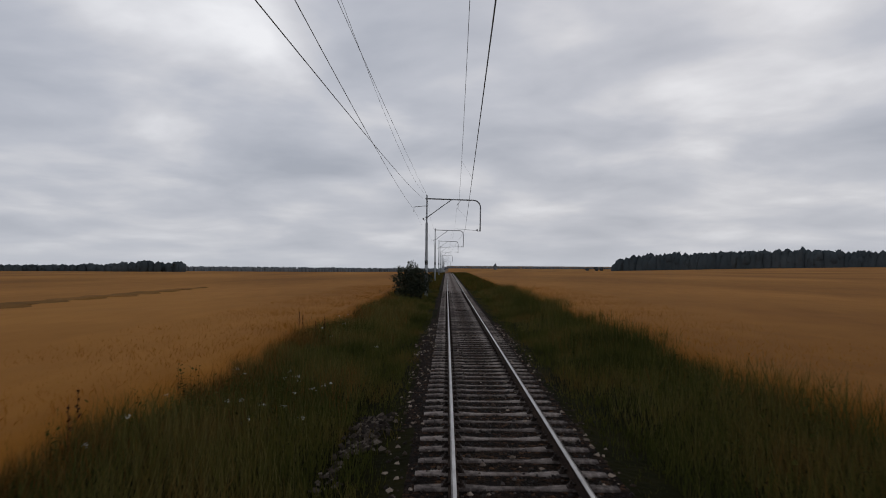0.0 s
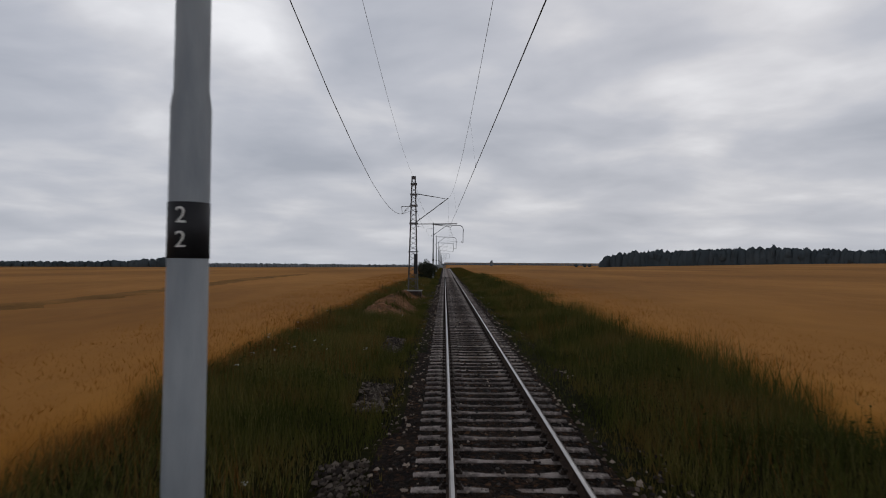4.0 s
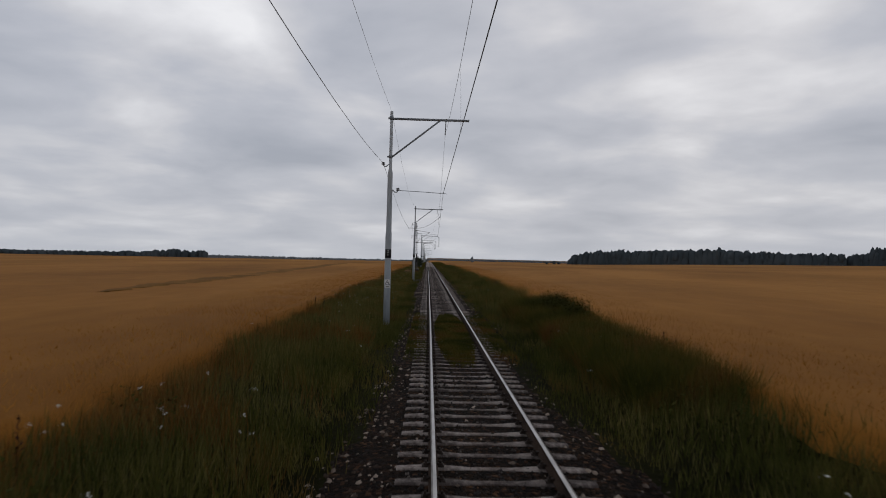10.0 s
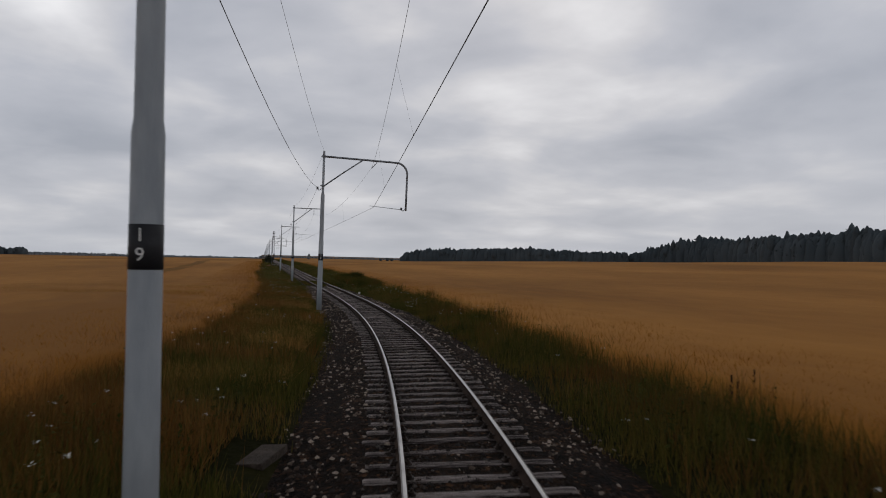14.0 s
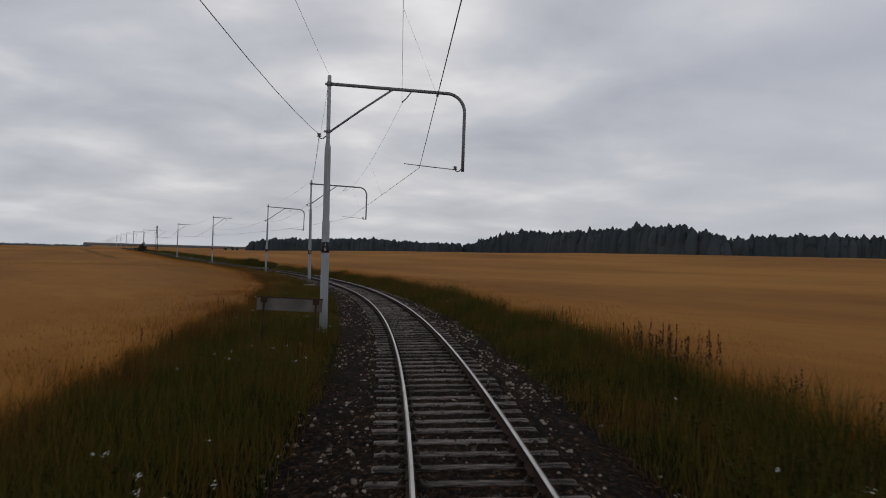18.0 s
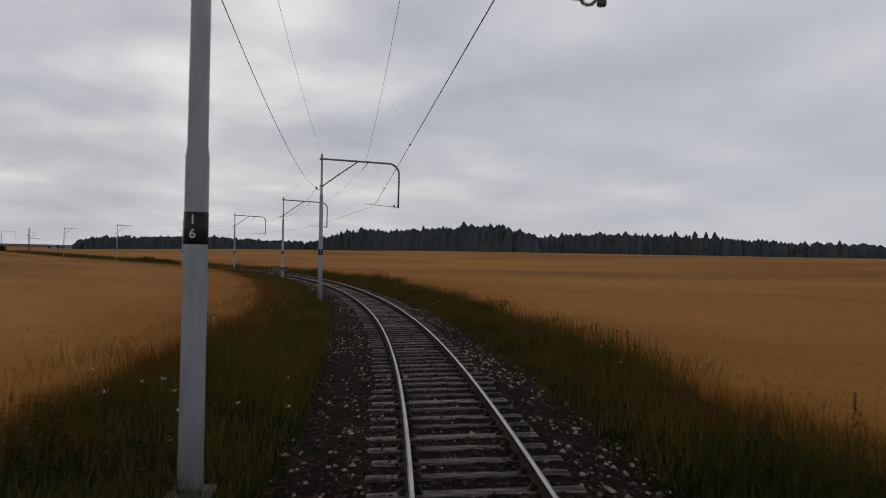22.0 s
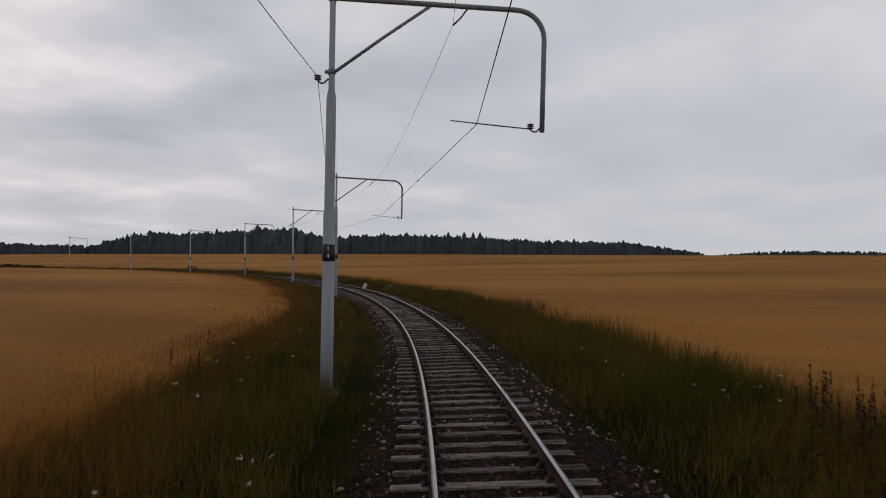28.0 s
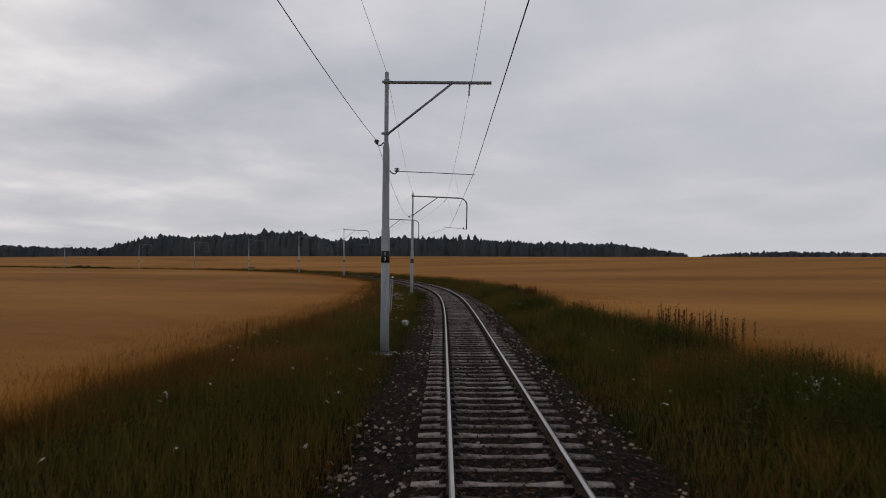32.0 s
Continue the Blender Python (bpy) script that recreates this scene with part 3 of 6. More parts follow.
def field_strip(name, ls, drop, label):
    ss = np.concatenate([np.arange(-880, -100, 12.0), np.arange(-100, 440, 1.5), np.arange(440, 519, 12.0)])
    a, b = np.meshgrid(ss, ls * np.sign(ls[-1]), indexing="ij")
    sgn = np.sign(ls[-1])
    w = sgn * (b + (edge_r(a) if sgn > 0 else edge_l(a)) + np.where(b < 3, 0.35 * wave(a * 0.9, a * 0.4, 2.0) + 0.15 * np.sin(a * 2.3), 0))
    e = np.broadcast_to(drop[None], a.shape)
    return tagged(part(name, sheet(name, canopy(a, w, e, np.abs(b))), M["wheat"]), label, "field", kind="stuff")


right_l = np.concatenate([[-0.25, 0.0, 0.35, 1.2, 2.5, 4.5, 7, 10, 14], np.geomspace(19, 2600, 34)])
field_strip("wheat_field", right_l, np.concatenate([[0.0, 0.8, 0.95], np.ones(len(right_l) - 3)]), "ripe orange-brown wheat field beside the railway")
left_l = np.concatenate([[0.25, -0.0, -0.35, -1.2, -2.5, -4.5, -7, -10, -14], -np.linspace(19, 64, 16)])
field_strip("wheat_field", left_l, np.concatenate([[0.0, 0.8, 0.95], np.ones(len(left_l) - 3)]), "ripe orange-brown wheat field inside the bend")
# the rest of the inner field
g = np.sort(np.concatenate([np.arange(-700, 300, 8.0), -700 - np.geomspace(10, 2500, 22), 300 + np.geomspace(10, 2500, 22)]))
GX, GY = np.meshgrid(g, g, indexing="ij")
gs, gl = nearest(GX, GY)
gz = land(GX.ravel(), GY.ravel(), gs, gl) + TOP - 0.03 + 0.05 * wave(GX.ravel() * 2.5, GY.ravel() * 2.5, 0.7)
i = np.arange(GX.size).reshape(GX.shape)
f = np.stack([i[:-1, :-1], i[1:, :-1], i[1:, 1:], i[:-1, 1:]], -1).reshape(-1, 4)
f = f[(gl[f] < -55).all(1) | (GY.ravel()[f] > 862).all(1)]
tagged(part("wheat_field", arrays("wheat_field", np.stack([GX.ravel(), GY.ravel(), gz], -1), f, True), M["wheat"]), "wide ripe wheat field with faint tramlines", "field", kind="stuff")

# a wheel track of trodden crop through the inner field
def crop_strip(name, mx, my, half, material, label, cols=9):
    """A ragged strip of disturbed crop along a line of world points, lying on the canopy."""
    d = np.gradient(np.stack([mx, my], -1), axis=0)
    d /= np.linalg.norm(d, axis=1)[:, None]
    u = np.linspace(-1, 1, cols)
    half = half * np.clip(np.minimum(np.arange(len(mx)), np.arange(len(mx))[::-1]) / 14.0, 0.05, 1) ** 0.5
    rag = half[:, None] * u[None] + 0.35 * np.abs(u[None]) ** 3 * np.sin(np.arange(len(mx))[:, None] * 1.9 + 7 * u[None])
    X, Y = mx[:, None] - d[:, 1:2] * rag, my[:, None] + d[:, 0:1] * rag
    ts, tl = nearest(X, Y)
    edge = np.broadcast_to(1 - np.abs(u[None]) ** 4, X.shape).ravel()
    Z = land(X.ravel(), Y.ravel(), ts, tl) + TOP + 0.05 * wave(X.ravel() * 2.5, Y.ravel() * 2.5, 0.7) - 0.03 + 0.07 * edge
    return tagged(part(name, sheet(name, np.stack([X.ravel(), Y.ravel(), Z], -1).reshape(*X.shape, 3)), material), label, "tramline", kind="stuff")


yy = np.arange(-84, 60, 1.2)
crop_strip("tramline", -18.4 - 0.035 * (yy + 60) + 0.5 * wave(yy * 0.3, yy * 0.2, 1.0), yy, 1.35 + 0.4 * wave(yy * 1.3, yy * 0.8, 3.0), M["trodden"], "darker wheel track of trodden wheat through the field")
# ---- track ----
HEAD = [(-0.034, -0.012), (-0.031, -0.003), (-0.022, -0.0005), (-0.012, 0.0), (0.024, 0.0), (0.031, -0.003), (0.034, -0.012), (0.034, -0.036), (0.012, -0.045), (0.008, -0.06), (0.008, -0.125),
        (0.062, -0.142), (0.062, -0.152), (-0.062, -0.152), (-0.062, -0.142), (-0.008, -0.125), (-0.008, -0.06), (-0.012, -0.045), (-0.034, -0.036)]


def rail(side, s0, s1, step):
    ss = np.append(np.arange(s0, s1, step), s1)
    pr = np.array(HEAD)
    l = side * 0.7525 - side * pr[:, 0]
    a, b = np.meshgrid(ss, l, indexing="ij")
    P = along(a, b, np.broadcast_to(pr[None, :, 1], a.shape) + rail_z(a, b))
    n = len(pr)
    i = np.arange(len(ss) * n).reshape(-1, n)
    f = np.stack([i[:-1], i[1:], np.roll(i[1:], -1, 1), np.roll(i[:-1], -1, 1)], -1)
    if side > 0:
        f = f[..., ::-1]
    # rust below, dull shoulders, one bright running band towards the inside
    k = np.arange(n)
    slot = np.tile(np.where(np.isin(k, (3, 4)), 1, np.where(np.isin(k, (1, 2, 5)), 2, 0)), (len(ss) - 1, 1))
    return arrays("rail", P.reshape(-1, 3), f.reshape(-1, 4), False, slot.ravel())


def sleeper_concrete():
    """Prestressed sleeper: low waist, raised sloping seats under the rails."""
    xs = [-1.23, -1.14, -0.98, -0.86, -0.55, -0.3, 0.3, 0.55, 0.86, 0.98, 1.14, 1.23]
    zs = [-0.178, -0.172, -0.165, -0.160, -0.166, -0.182, -0.182, -0.166, -0.160, -0.165, -0.172, -0.178]
    ws = [0.105, 0.115, 0.12, 0.12, 0.11, 0.09, 0.09, 0.11, 0.12, 0.12, 0.115, 0.105]
    bm = bmesh.new()
    rings = [[bm.verts.new(c) for c in ((x, -w, -0.36), (x, -w * 0.76, z - 0.018), (x, -w * 0.64, z), (x, w * 0.64, z), (x, w * 0.76, z - 0.018), (x, w, -0.36))] for x, z, w in zip(xs, zs, ws)]
    for a, b in zip(rings, rings[1:]):
        for j in range(5):
            bm.faces.new((a[j], a[j + 1], b[j + 1], b[j]))
    bm.faces.new(rings[0])
    bm.faces.new(rings[-1][::-1])
    bmesh.ops.recalc_face_normals(bm, faces=bm.faces)
    me = bpy.data.meshes.new("sleeper")
    bm.to_mesh(me)
    bm.free()
    me.materials.append(M["concrete"])
    return me


def sleeper_timber(seed):
    rnd = random.Random(seed)
    bm = bmesh.new()
    xs = [-1.27, -1.24, -0.6, 0.0, 0.6, 1.24, 1.27]
    rings = []
    for k, x in enumerate(xs):
        w = 0.100 + rnd.uniform(-0.012, 0.008) - (0.012 if k in (0, 6) else 0)
        z = -0.172 + rnd.uniform(-0.006, 0.004) - (0.012 if k in (0, 6) else 0)
        rings.append([bm.verts.new(c) for c in ((x, -w, -0.34), (x, -w, z - 0.014), (x, -w + 0.014, z), (x, 0, z - 0.004), (x, w - 0.014, z), (x, w, z - 0.014), (x, w, -0.34))])
    for a, b in zip(rings, rings[1:]):
        for j in range(6):
            bm.faces.new((a[j], a[j + 1], b[j + 1], b[j]))
    bm.faces.new(rings[0])
    bm.faces.new(rings[-1][::-1])
    bmesh.ops.recalc_face_normals(bm, faces=bm.faces)
    me = bpy.data.meshes.new("sleeper")
    bm.to_mesh(me)
    bm.free()
    me.materials.append(M["timber"])
    return me


TIMBER = [sleeper_timber(k) for k in range(4)]
CONCRETE = sleeper_concrete()
WOOD_FROM, WOOD_TO = 113.0, 353.6


def clips_mesh(positions):
    """Rail fastenings: base plate, two clamps and two bolts at each rail seat."""
    t = joined([box(-0.075 - 0.07, -0.062, -0.06, 0.06, -0.165, -0.150), box(0.062, 0.145, -0.06, 0.06, -0.165, -0.150),
                box(-0.125, -0.04, -0.03, 0.03, -0.15, -0.122), box(0.04, 0.125, -0.03, 0.03, -0.15, -0.122),
                box(-0.11, -0.08, -0.015, 0.015, -0.122, -0.09), box(0.08, 0.11, -0.015, 0.015, -0.122, -0.09)])
    bmesh.ops.triangulate(t, faces=t.faces[:])
    t.verts.ensure_lookup_table()
    v = np.array([q.co[:] for q in t.verts])
    f = np.array([[q.index for q in fc.verts] for fc in t.faces])
    t.free()
    s, side = positions[:, 0], positions[:, 1]
    a, b = s[:, None] - v[None, :, 1], side[:, None] * 0.7525 + v[None, :, 0]
    P = along(a, b, v[None, :, 2] + rail_z(a, b))
    F = (f[None] + (np.arange(len(s)) * len(v))[:, None, None]).reshape(-1, 3)
    return arrays("fastenings", P.reshape(-1, 3), F)


def track(s0, s1, kind, label):
    tr = thing("railway_track", label, "railway track", kind="structure")
    for side in (-1, 1):
        part("rail", rail(side, s0, s1, 1.0 if s0 > -70 else 8.0), [M["rail"], M["shine"], M["worn"]], tr, "rusty rail with a shiny worn head")
    n = int(round((s1 - s0) / (0.565 if kind == "concrete" else 0.59)))
    ss = s0 + 0.3 + np.arange(n) * (s1 - s0) / n
    rnd = random.Random(int(s0) + 7)
    if s0 > -70:
        for s in ss:
            me = CONCRETE if kind == "concrete" else TIMBER[rnd.randrange(4)]
            ob = new("sleeper", me)
            ob.parent = tr
            jit = (0.015, 0.3) if kind == "concrete" else (0.05, 0.9)
            ob.matrix_basis = spot(s + rnd.uniform(-0.012, 0.012), rnd.uniform(-1, 1) * jit[0], rnd.uniform(-0.012, 0.004), rnd.uniform(-1, 1) * jit[1], -math.degrees(float(np.interp(s, SG, CANT)) * 0.5))
        pos = np.array([(s, k) for s in ss for k in (-1, 1)])
        tagged(part("fastenings", clips_mesh(pos), M["clip"], tr), kind="stuff")
    else:
        v = np.array([q.co[:] for q in CONCRETE.vertices])
        P = along(ss[:, None] - v[None, :, 1], np.broadcast_to(v[None, :, 0], (n, len(v))), v[None, :, 2])
        quads = [tuple(p.vertices) for p in CONCRETE.polygons if len(p.vertices) == 4]
        F = (np.array(quads)[None] + (np.arange(n) * len(v))[:, None, None]).reshape(-1, 4)
        tagged(part("sleepers", arrays("sleepers", P.reshape(-1, 3), F), M["concrete"], tr), kind="stuff")
    return tr


track(-430.0, -66.4, "concrete", "distant straight railway track on concrete sleepers")
track(-66.4, WOOD_FROM, "concrete", "straight railway track on pale concrete sleepers")
track(WOOD_FROM, 233.0, "timber", "curving railway track on weathered timber sleepers")
track(233.0, WOOD_TO, "timber", "curving railway track on old timber sleepers in gravel")
track(WOOD_TO, 420.0, "concrete", "railway track on pale concrete sleepers after the bend")


# ---- masts ----
def bend_pts(p0, p1, p2, r, n=8):
    """Line p0, p1, p2 with its corner rounded to radius r."""
    p0, p1, p2 = (Vector(p) for p in (p0, p1, p2))
    a, b = p1 + (p0 - p1).normalized() * r, p1 + (p2 - p1).normalized() * r
    out = [p0, p0.lerp(a, 0.5)]
    for k in range(n + 1):
        u = k / n * math.pi / 2
        c = a + b - p1
        out.append(c + (a - c) * math.cos(u) + (b - c) * math.sin(u))
    return [tuple(q) for q in out + [b.lerp(p2, 0.5), p2]]


def insulator(p, d, length=0.16, r=0.045):
    """A ribbed insulator from p along d."""
    prof = []
    n = 3
    for k in range(n):
        z = length * k / n
        prof += [(r * 0.45, z), (r, z + length * 0.12), (r, z + length * 0.2), (r * 0.45, z + length * 0.27)]
    prof.append((r * 0.45, length))
    return shifted(lathe(prof, 10), Matrix.Translation(p) @ Vector(d).to_track_quat("Z", "Y").to_matrix().to_4x4())


def hook(p, way, name, parent):
    """A swan-neck hook that carries an insulator, out from p in the direction way (+1 right)."""
    w = way
    pts = [(p[0], p[1], p[2]), (p[0] + w * 0.04, p[1], p[2] - 0.04), (p[0] + w * 0.09, p[1], p[2] - 0.09), (p[0] + w * 0.15, p[1], p[2] - 0.10), (p[0] + w * 0.20, p[1], p[2] - 0.075), (p[0] + w * 0.225, p[1], p[2] - 0.03)]
    h = part(name, sweep(pts, 0.021, 7), M["steel"], parent)
    part("insulator", insulator((p[0] + w * 0.225, p[1], p[2] - 0.04), (0, 0, 1), 0.12, 0.08), M["insul"], h, "dark grey ribbed insulator")
    return h


def lettering(body, size, m, parent, material):
    cu = bpy.data.curves.new("number", "FONT")
    cu.body, cu.size, cu.align_x, cu.align_y, cu.extrude = body, size, "CENTER", "CENTER", 0.002
    ob = new("number", cu)
    dg = bpy.context.evaluated_depsgraph_get()
    me = bpy.data.meshes.new_from_object(ob.evaluated_get(dg))
    bpy.data.objects.remove(ob)
    me.materials.clear()
    return part("number", me, material, parent, "white painted figures", m)


def mast_body(mast, base_z, number, hook_z, up=0.0, band_z=2.50, foot_h=0.07):
    """Stepped round pole with its number band, footing and clamps."""
    foot = base_z - 0.55
    part("footing", shifted(box(-0.24, 0.24, -0.24, 0.24, foot, base_z - 0.01, 0.03), Matrix()), M["footing"], mast, "dirty grey concrete footing")
    pole = part("pole", lathe([(0.138, base_z), (0.132, 1.5), (0.128, 3.48), (0.112, 3.60), (0.104, 5.9), (0.098, 6.05), (0.066, 6.2), (0.063, 8.44 + up), (0.05, 8.46 + up)], 20), M["pole"], mast, "stepped grey pole")
    part("dark_foot", lathe([(0.1405, base_z + 0.02), (0.1395, base_z + foot_h)], 20), M["footing"], pole, "dark painted foot of the pole")
    band = part("number_band", lathe([(0.1335, band_z), (0.1325, band_z + 0.36)], 20), M["black"], pole, "black band with white figures")
    for k, c in enumerate(number):
        m = Matrix.Translation((0.0, -0.1345, band_z + 0.27 - 0.155 * k)) @ Matrix.Rotation(radians(90), 4, "X")
        lettering(c, 0.15, m, band, M["white"])
    part("clamp", joined([lathe([(0.085, 8.10 + up), (0.085, 8.24 + up)], 12), box(-0.14, -0.06, -0.03, 0.03, 8.13 + up, 8.2 + up)]), M["steel"], mast)
    part("clamp", joined([lathe([(0.085, 6.52 + up), (0.085, 6.62 + up)], 12), box(-0.15, -0.06, -0.03, 0.03, 6.54 + up, 6.6 + up)]), M["steel"], mast)
    h = hook((-0.07, 0, hook_z), -1, "feeder_hook", mast)
    return pole


def gallows_mast(base_z, number, hook_z, reach=4.62, label="", hang=0.0, band_z=2.50, foot_h=0.07):
    mast = thing("catenary_mast", label or "grey round mast with a bent gallows arm over the track", "catenary mast", "masts along the line")
    mast_body(mast, base_z, number, hook_z, 0.0, band_z, foot_h)
    arm = part("arm", sweep(bend_pts((0.05, 0, 8.17), (reach, 0, 8.05), (reach - 0.03, 0, 5.40), 0.62), 0.056, 10), M["steel"], mast, "bent tubular gallows arm")
    part("brace", sweep([(0.06, 0, 6.57), (1.1, 0, 7.36), (2.12, 0, 8.09)], 0.036, 8), M["steel"], mast)
    part("hanger", sweep([(2.92 + hang, 0, 8.06), (2.76 + hang, 0, 7.84), (2.60 + hang, 0, 7.68)], 0.022, 6), M["insul"], mast, "dark rod holding the messenger wire")
    hook((reach - 0.06, 0, 5.50), -1, "registration_hook", mast)
    part("steady_arm", sweep([(reach - 0.29, 0, 5.46), (reach - 1.2, 0, 5.53), (reach - 2.05, 0, 5.60)], [0.016, 0.016, 0.013], 6), M["steel"], mast, "thin rod that steadies the contact wire")
    return mast


def bracket_mast(base_z, number, hook_z, label="", tip=2.72, up=0.0, hang=0.0):
    mast = thing("catenary_mast", label or "grey round mast with a straight braced arm", "catenary mast", "masts along the line")
    mast_body(mast, base_z, number, hook_z, up)
    part("arm", sweep([(0.05, 0, 8.15 + up), (1.6, 0, 8.15 + up), (3.22, 0, 8.15 + up)], 0.05, 8), M["steel"], mast, "straight tubular arm")
    part("brace", sweep([(0.06, 0, 6.57 + up), (1.0, 0, 7.32 + up), (2.0, 0, 8.12 + up)], 0.036, 8), M["steel"], mast)
    part("hanger", sweep([(2.55 + hang, 0, 8.11 + up), (2.54 + hang, 0, 7.9), (2.53 + hang, 0, 7.66)], 0.024, 6), M["insul"], mast, "dark rod holding the messenger wire")
    hook((0.11, 0, 5.33), 1, "registration_hook", mast)
    part("steady_arm", sweep([(0.34, 0, 5.31), (1.5, 0, 5.27), (tip, 0, 5.22)], [0.014, 0.013, 0.012], 6), M["steel"], mast, "thin rod that steadies the contact wire")
    return mast


def lattice_mast(base_z):
    mast = thing("lattice_mast", "dark riveted steel lattice mast on a concrete block", "catenary mast", "masts along the line")
    fd = part("foundation", box(-0.64, 0.64, -0.52, 0.52, base_z - 0.85, base_z - 0.07, 0.03), M["block"], mast, "earth-stained concrete foundation block")
    for x0, x1, y0, y1 in ((-0.68, 0.68, -0.56, -0.47), (-0.68, 0.68, 0.45, 0.56), (-0.68, -0.56, -0.47, 0.45), (0.56, 0.68, -0.47, 0.45)):
        part("rim", box(x0, x1, y0, y1, base_z - 0.07, base_z - 0.02, 0.012), M["pale"], fd, "pale chipped concrete rim")
    part("grout", box(-0.16, 0.2, -0.40, -0.22, base_z - 0.075, base_z - 0.035, 0.015), M["pale"], fd, "pale patch of grout between the legs")
    z0, z1, w0, w1, d0, d1 = base_z, 8.6, 0.36, 0.15, 0.32, 0.12

    def half(z):
        u = (z - z0) / (z1 - z0)
        return w0 + (w1 - w0) * u, d0 + (d1 - d0) * u

    for sx in (-1, 1):
        for sy in (-1, 1):
            (a, b), (c, d) = half(z0), half(z1)
            bm = bmesh.new()
            for k, (w, t) in enumerate(((0.07, 0.012), (0.012, 0.07))):
                q = []
                for x, y, z in ((a, b, z0), (c, d, z1)):
                    X0, Y0 = sx * x, sy * y
                    q.append([bm.verts.new((X0 - sx * dx, Y0 - sy * dy, z)) for dx, dy in ((0, 0), (w, 0), (w, t), (0, t))])
                for j in range(4):
                    bm.faces.new((q[0][j], q[0][(j + 1) % 4], q[1][(j + 1) % 4], q[1][j]))
                bm.faces.new(q[1])
            bmesh.ops.recalc_face_normals(bm, faces=bm.faces)
            part("corner_angle", bm, M["lattice"], mast)
    z, k = z0 + 0.05, 0
    while z < z1 - 0.3:
        zz = min(z + max(0.26, 0.42 - 0.007 * k), z1 - 0.1)
        (a, b), (c, d) = half(z), half(zz)
        for face in range(4):
            sg = 1 if (k + face) % 2 else -1
            if face < 2:
                y0, y1 = (b, d) if face else (-b, -d)
                pts = [(-sg * a, y0, z), (sg * c, y1, zz)]
            else:
                x0, x1 = (a, c) if face == 3 else (-a, -c)
                pts = [(x0, -sg * b, z), (x1, sg * d, zz)]
            p0, p1 = Vector(pts[0]), Vector(pts[1])
            part("lacing_bar", sweep([p0, p0.lerp(p1, 0.5), p1], 0.017, 4), M["lattice"], mast)
        z, k = zz, k + 1
    for zz in (1.2, 3.15, 5.2, 6.5, 7.3, 8.05):
        a, b = half(zz)
        hgt = 0.13 if zz > 5 else 0.06
        part("collar", joined([box(-a - 0.05, a + 0.09, s * b - 0.012, s * b + 0.012, zz - hgt / 2, zz + hgt / 2) for s in (-1, 1)] + [box(s * a - 0.012, s * a + 0.012, -b, b, zz - hgt / 2, zz + hgt / 2) for s in (-1, 1)]), M["lattice"], mast)
    part("cap", box(-0.16, 0.16, -0.13, 0.13, 8.42, 8.64, 0.01), M["lattice"], mast)
    bx = part("cabinet", box(0.07, 0.33, -0.38, -0.14, 1.55, 3.0, 0.015), M["black"], mast, "narrow dark switch cabinet")
    part("pipe", sweep([(0.2, -0.24, base_z), (0.2, -0.24, 0.9), (0.2, -0.24, 1.6)], 0.02, 6), M["lattice"], bx)
    # bracket arms
    reg = part("registration_tube", sweep([(0.2, 0, 5.16), (1.7, 0, 5.18), (3.18, 0, 5.20)], 0.032, 8), M["lattice"], mast)
    part("steady_arm", sweep([(1.62, 0, 5.15), (1.62, 0, 5.05), (1.70, 0, 5.10), (2.64, 0, 4.98)], 0.018, 6), M["lattice"], reg)
    part("stay_tube", sweep([(0.2, 0, 7.36), (1.3, 0, 7.18), (2.38, 0, 7.0)], [0.034, 0.028, 0.02], 8), M["lattice"], mast)
    part("strut_tube", sweep([(0.2, 0, 5.30), (1.4, 0, 6.2), (2.52, 0, 7.06)], 0.03, 8), M["lattice"], mast)
    part("insulator", insulator((0.25, 0, 7.352), (1, 0, -0.165), 0.4, 0.036), M["insul"], mast)
    part("insulator", insulator((0.3, 0, 5.375), (1, 0, 0.75), 0.35, 0.036), M["insul"], mast)
    fr = part("feeder_bracket", joined([sweep([(-0.15, 0, 6.42), (-0.5, 0, 6.42), (-0.86, 0, 6.43)], 0.024, 6), sweep([(-0.86, 0, 6.44), (-0.83, 0, 6.1), (-0.80, 0, 5.88)], 0.02, 6), sweep([(-0.80, 0, 5.89), (-0.5, 0, 6.0), (-0.17, 0, 6.12)], 0.012, 6)]), M["lattice"], mast, "bracket frame for the feeder wires")
    part("tie_wire", sweep([(-0.80, 0, 5.90), (-0.48, 0, 6.28), (-0.17, 0, 6.66)], 0.008, 5), M["lattice"], fr)
    part("insulator", insulator((-0.62, 0, 6.11), (0.64, 0, 0.76), 0.16, 0.04), M["insul"], fr)
    return mast


# mast: s, l, base height, number, lean
MASTS = dict(Y=(-107.8, -2.74, -0.3, "25", 0.0), Z=(-56.6, -2.60, -0.3, "24", 0.2), B=(41.2, -2.54, -0.30, "22", 0.5), C=(90.6, -2.56, -0.30, "21", 0.1),
             D=(131.5, -2.54, -0.25, "20", 0.4), E=(162.8, -2.90, -0.10, "19", -0.5), F=(196.1, -2.96, -0.25, "18", -0.3), G=(228.1, -2.76, -0.25, "17", -0.5),
             H=(260.45, -3.21, -0.25, "16", -0.2), I=(291.5, -3.02, -0.25, "15", 0.3), J=(323.9, -2.80, -0.25, "14", 0.6), K=(359.7, -2.645, -0.24, "13", 0.3))
LIFT = dict(H=0.08, I=0.12)
HOOK = dict(B=6.36, C=6.39, K=6.2)
UP = dict(C=0.13, K=-0.1)
HANG = dict(C=-0.3, F=-0.15, G=-0.2, I=-0.33)
built = {}
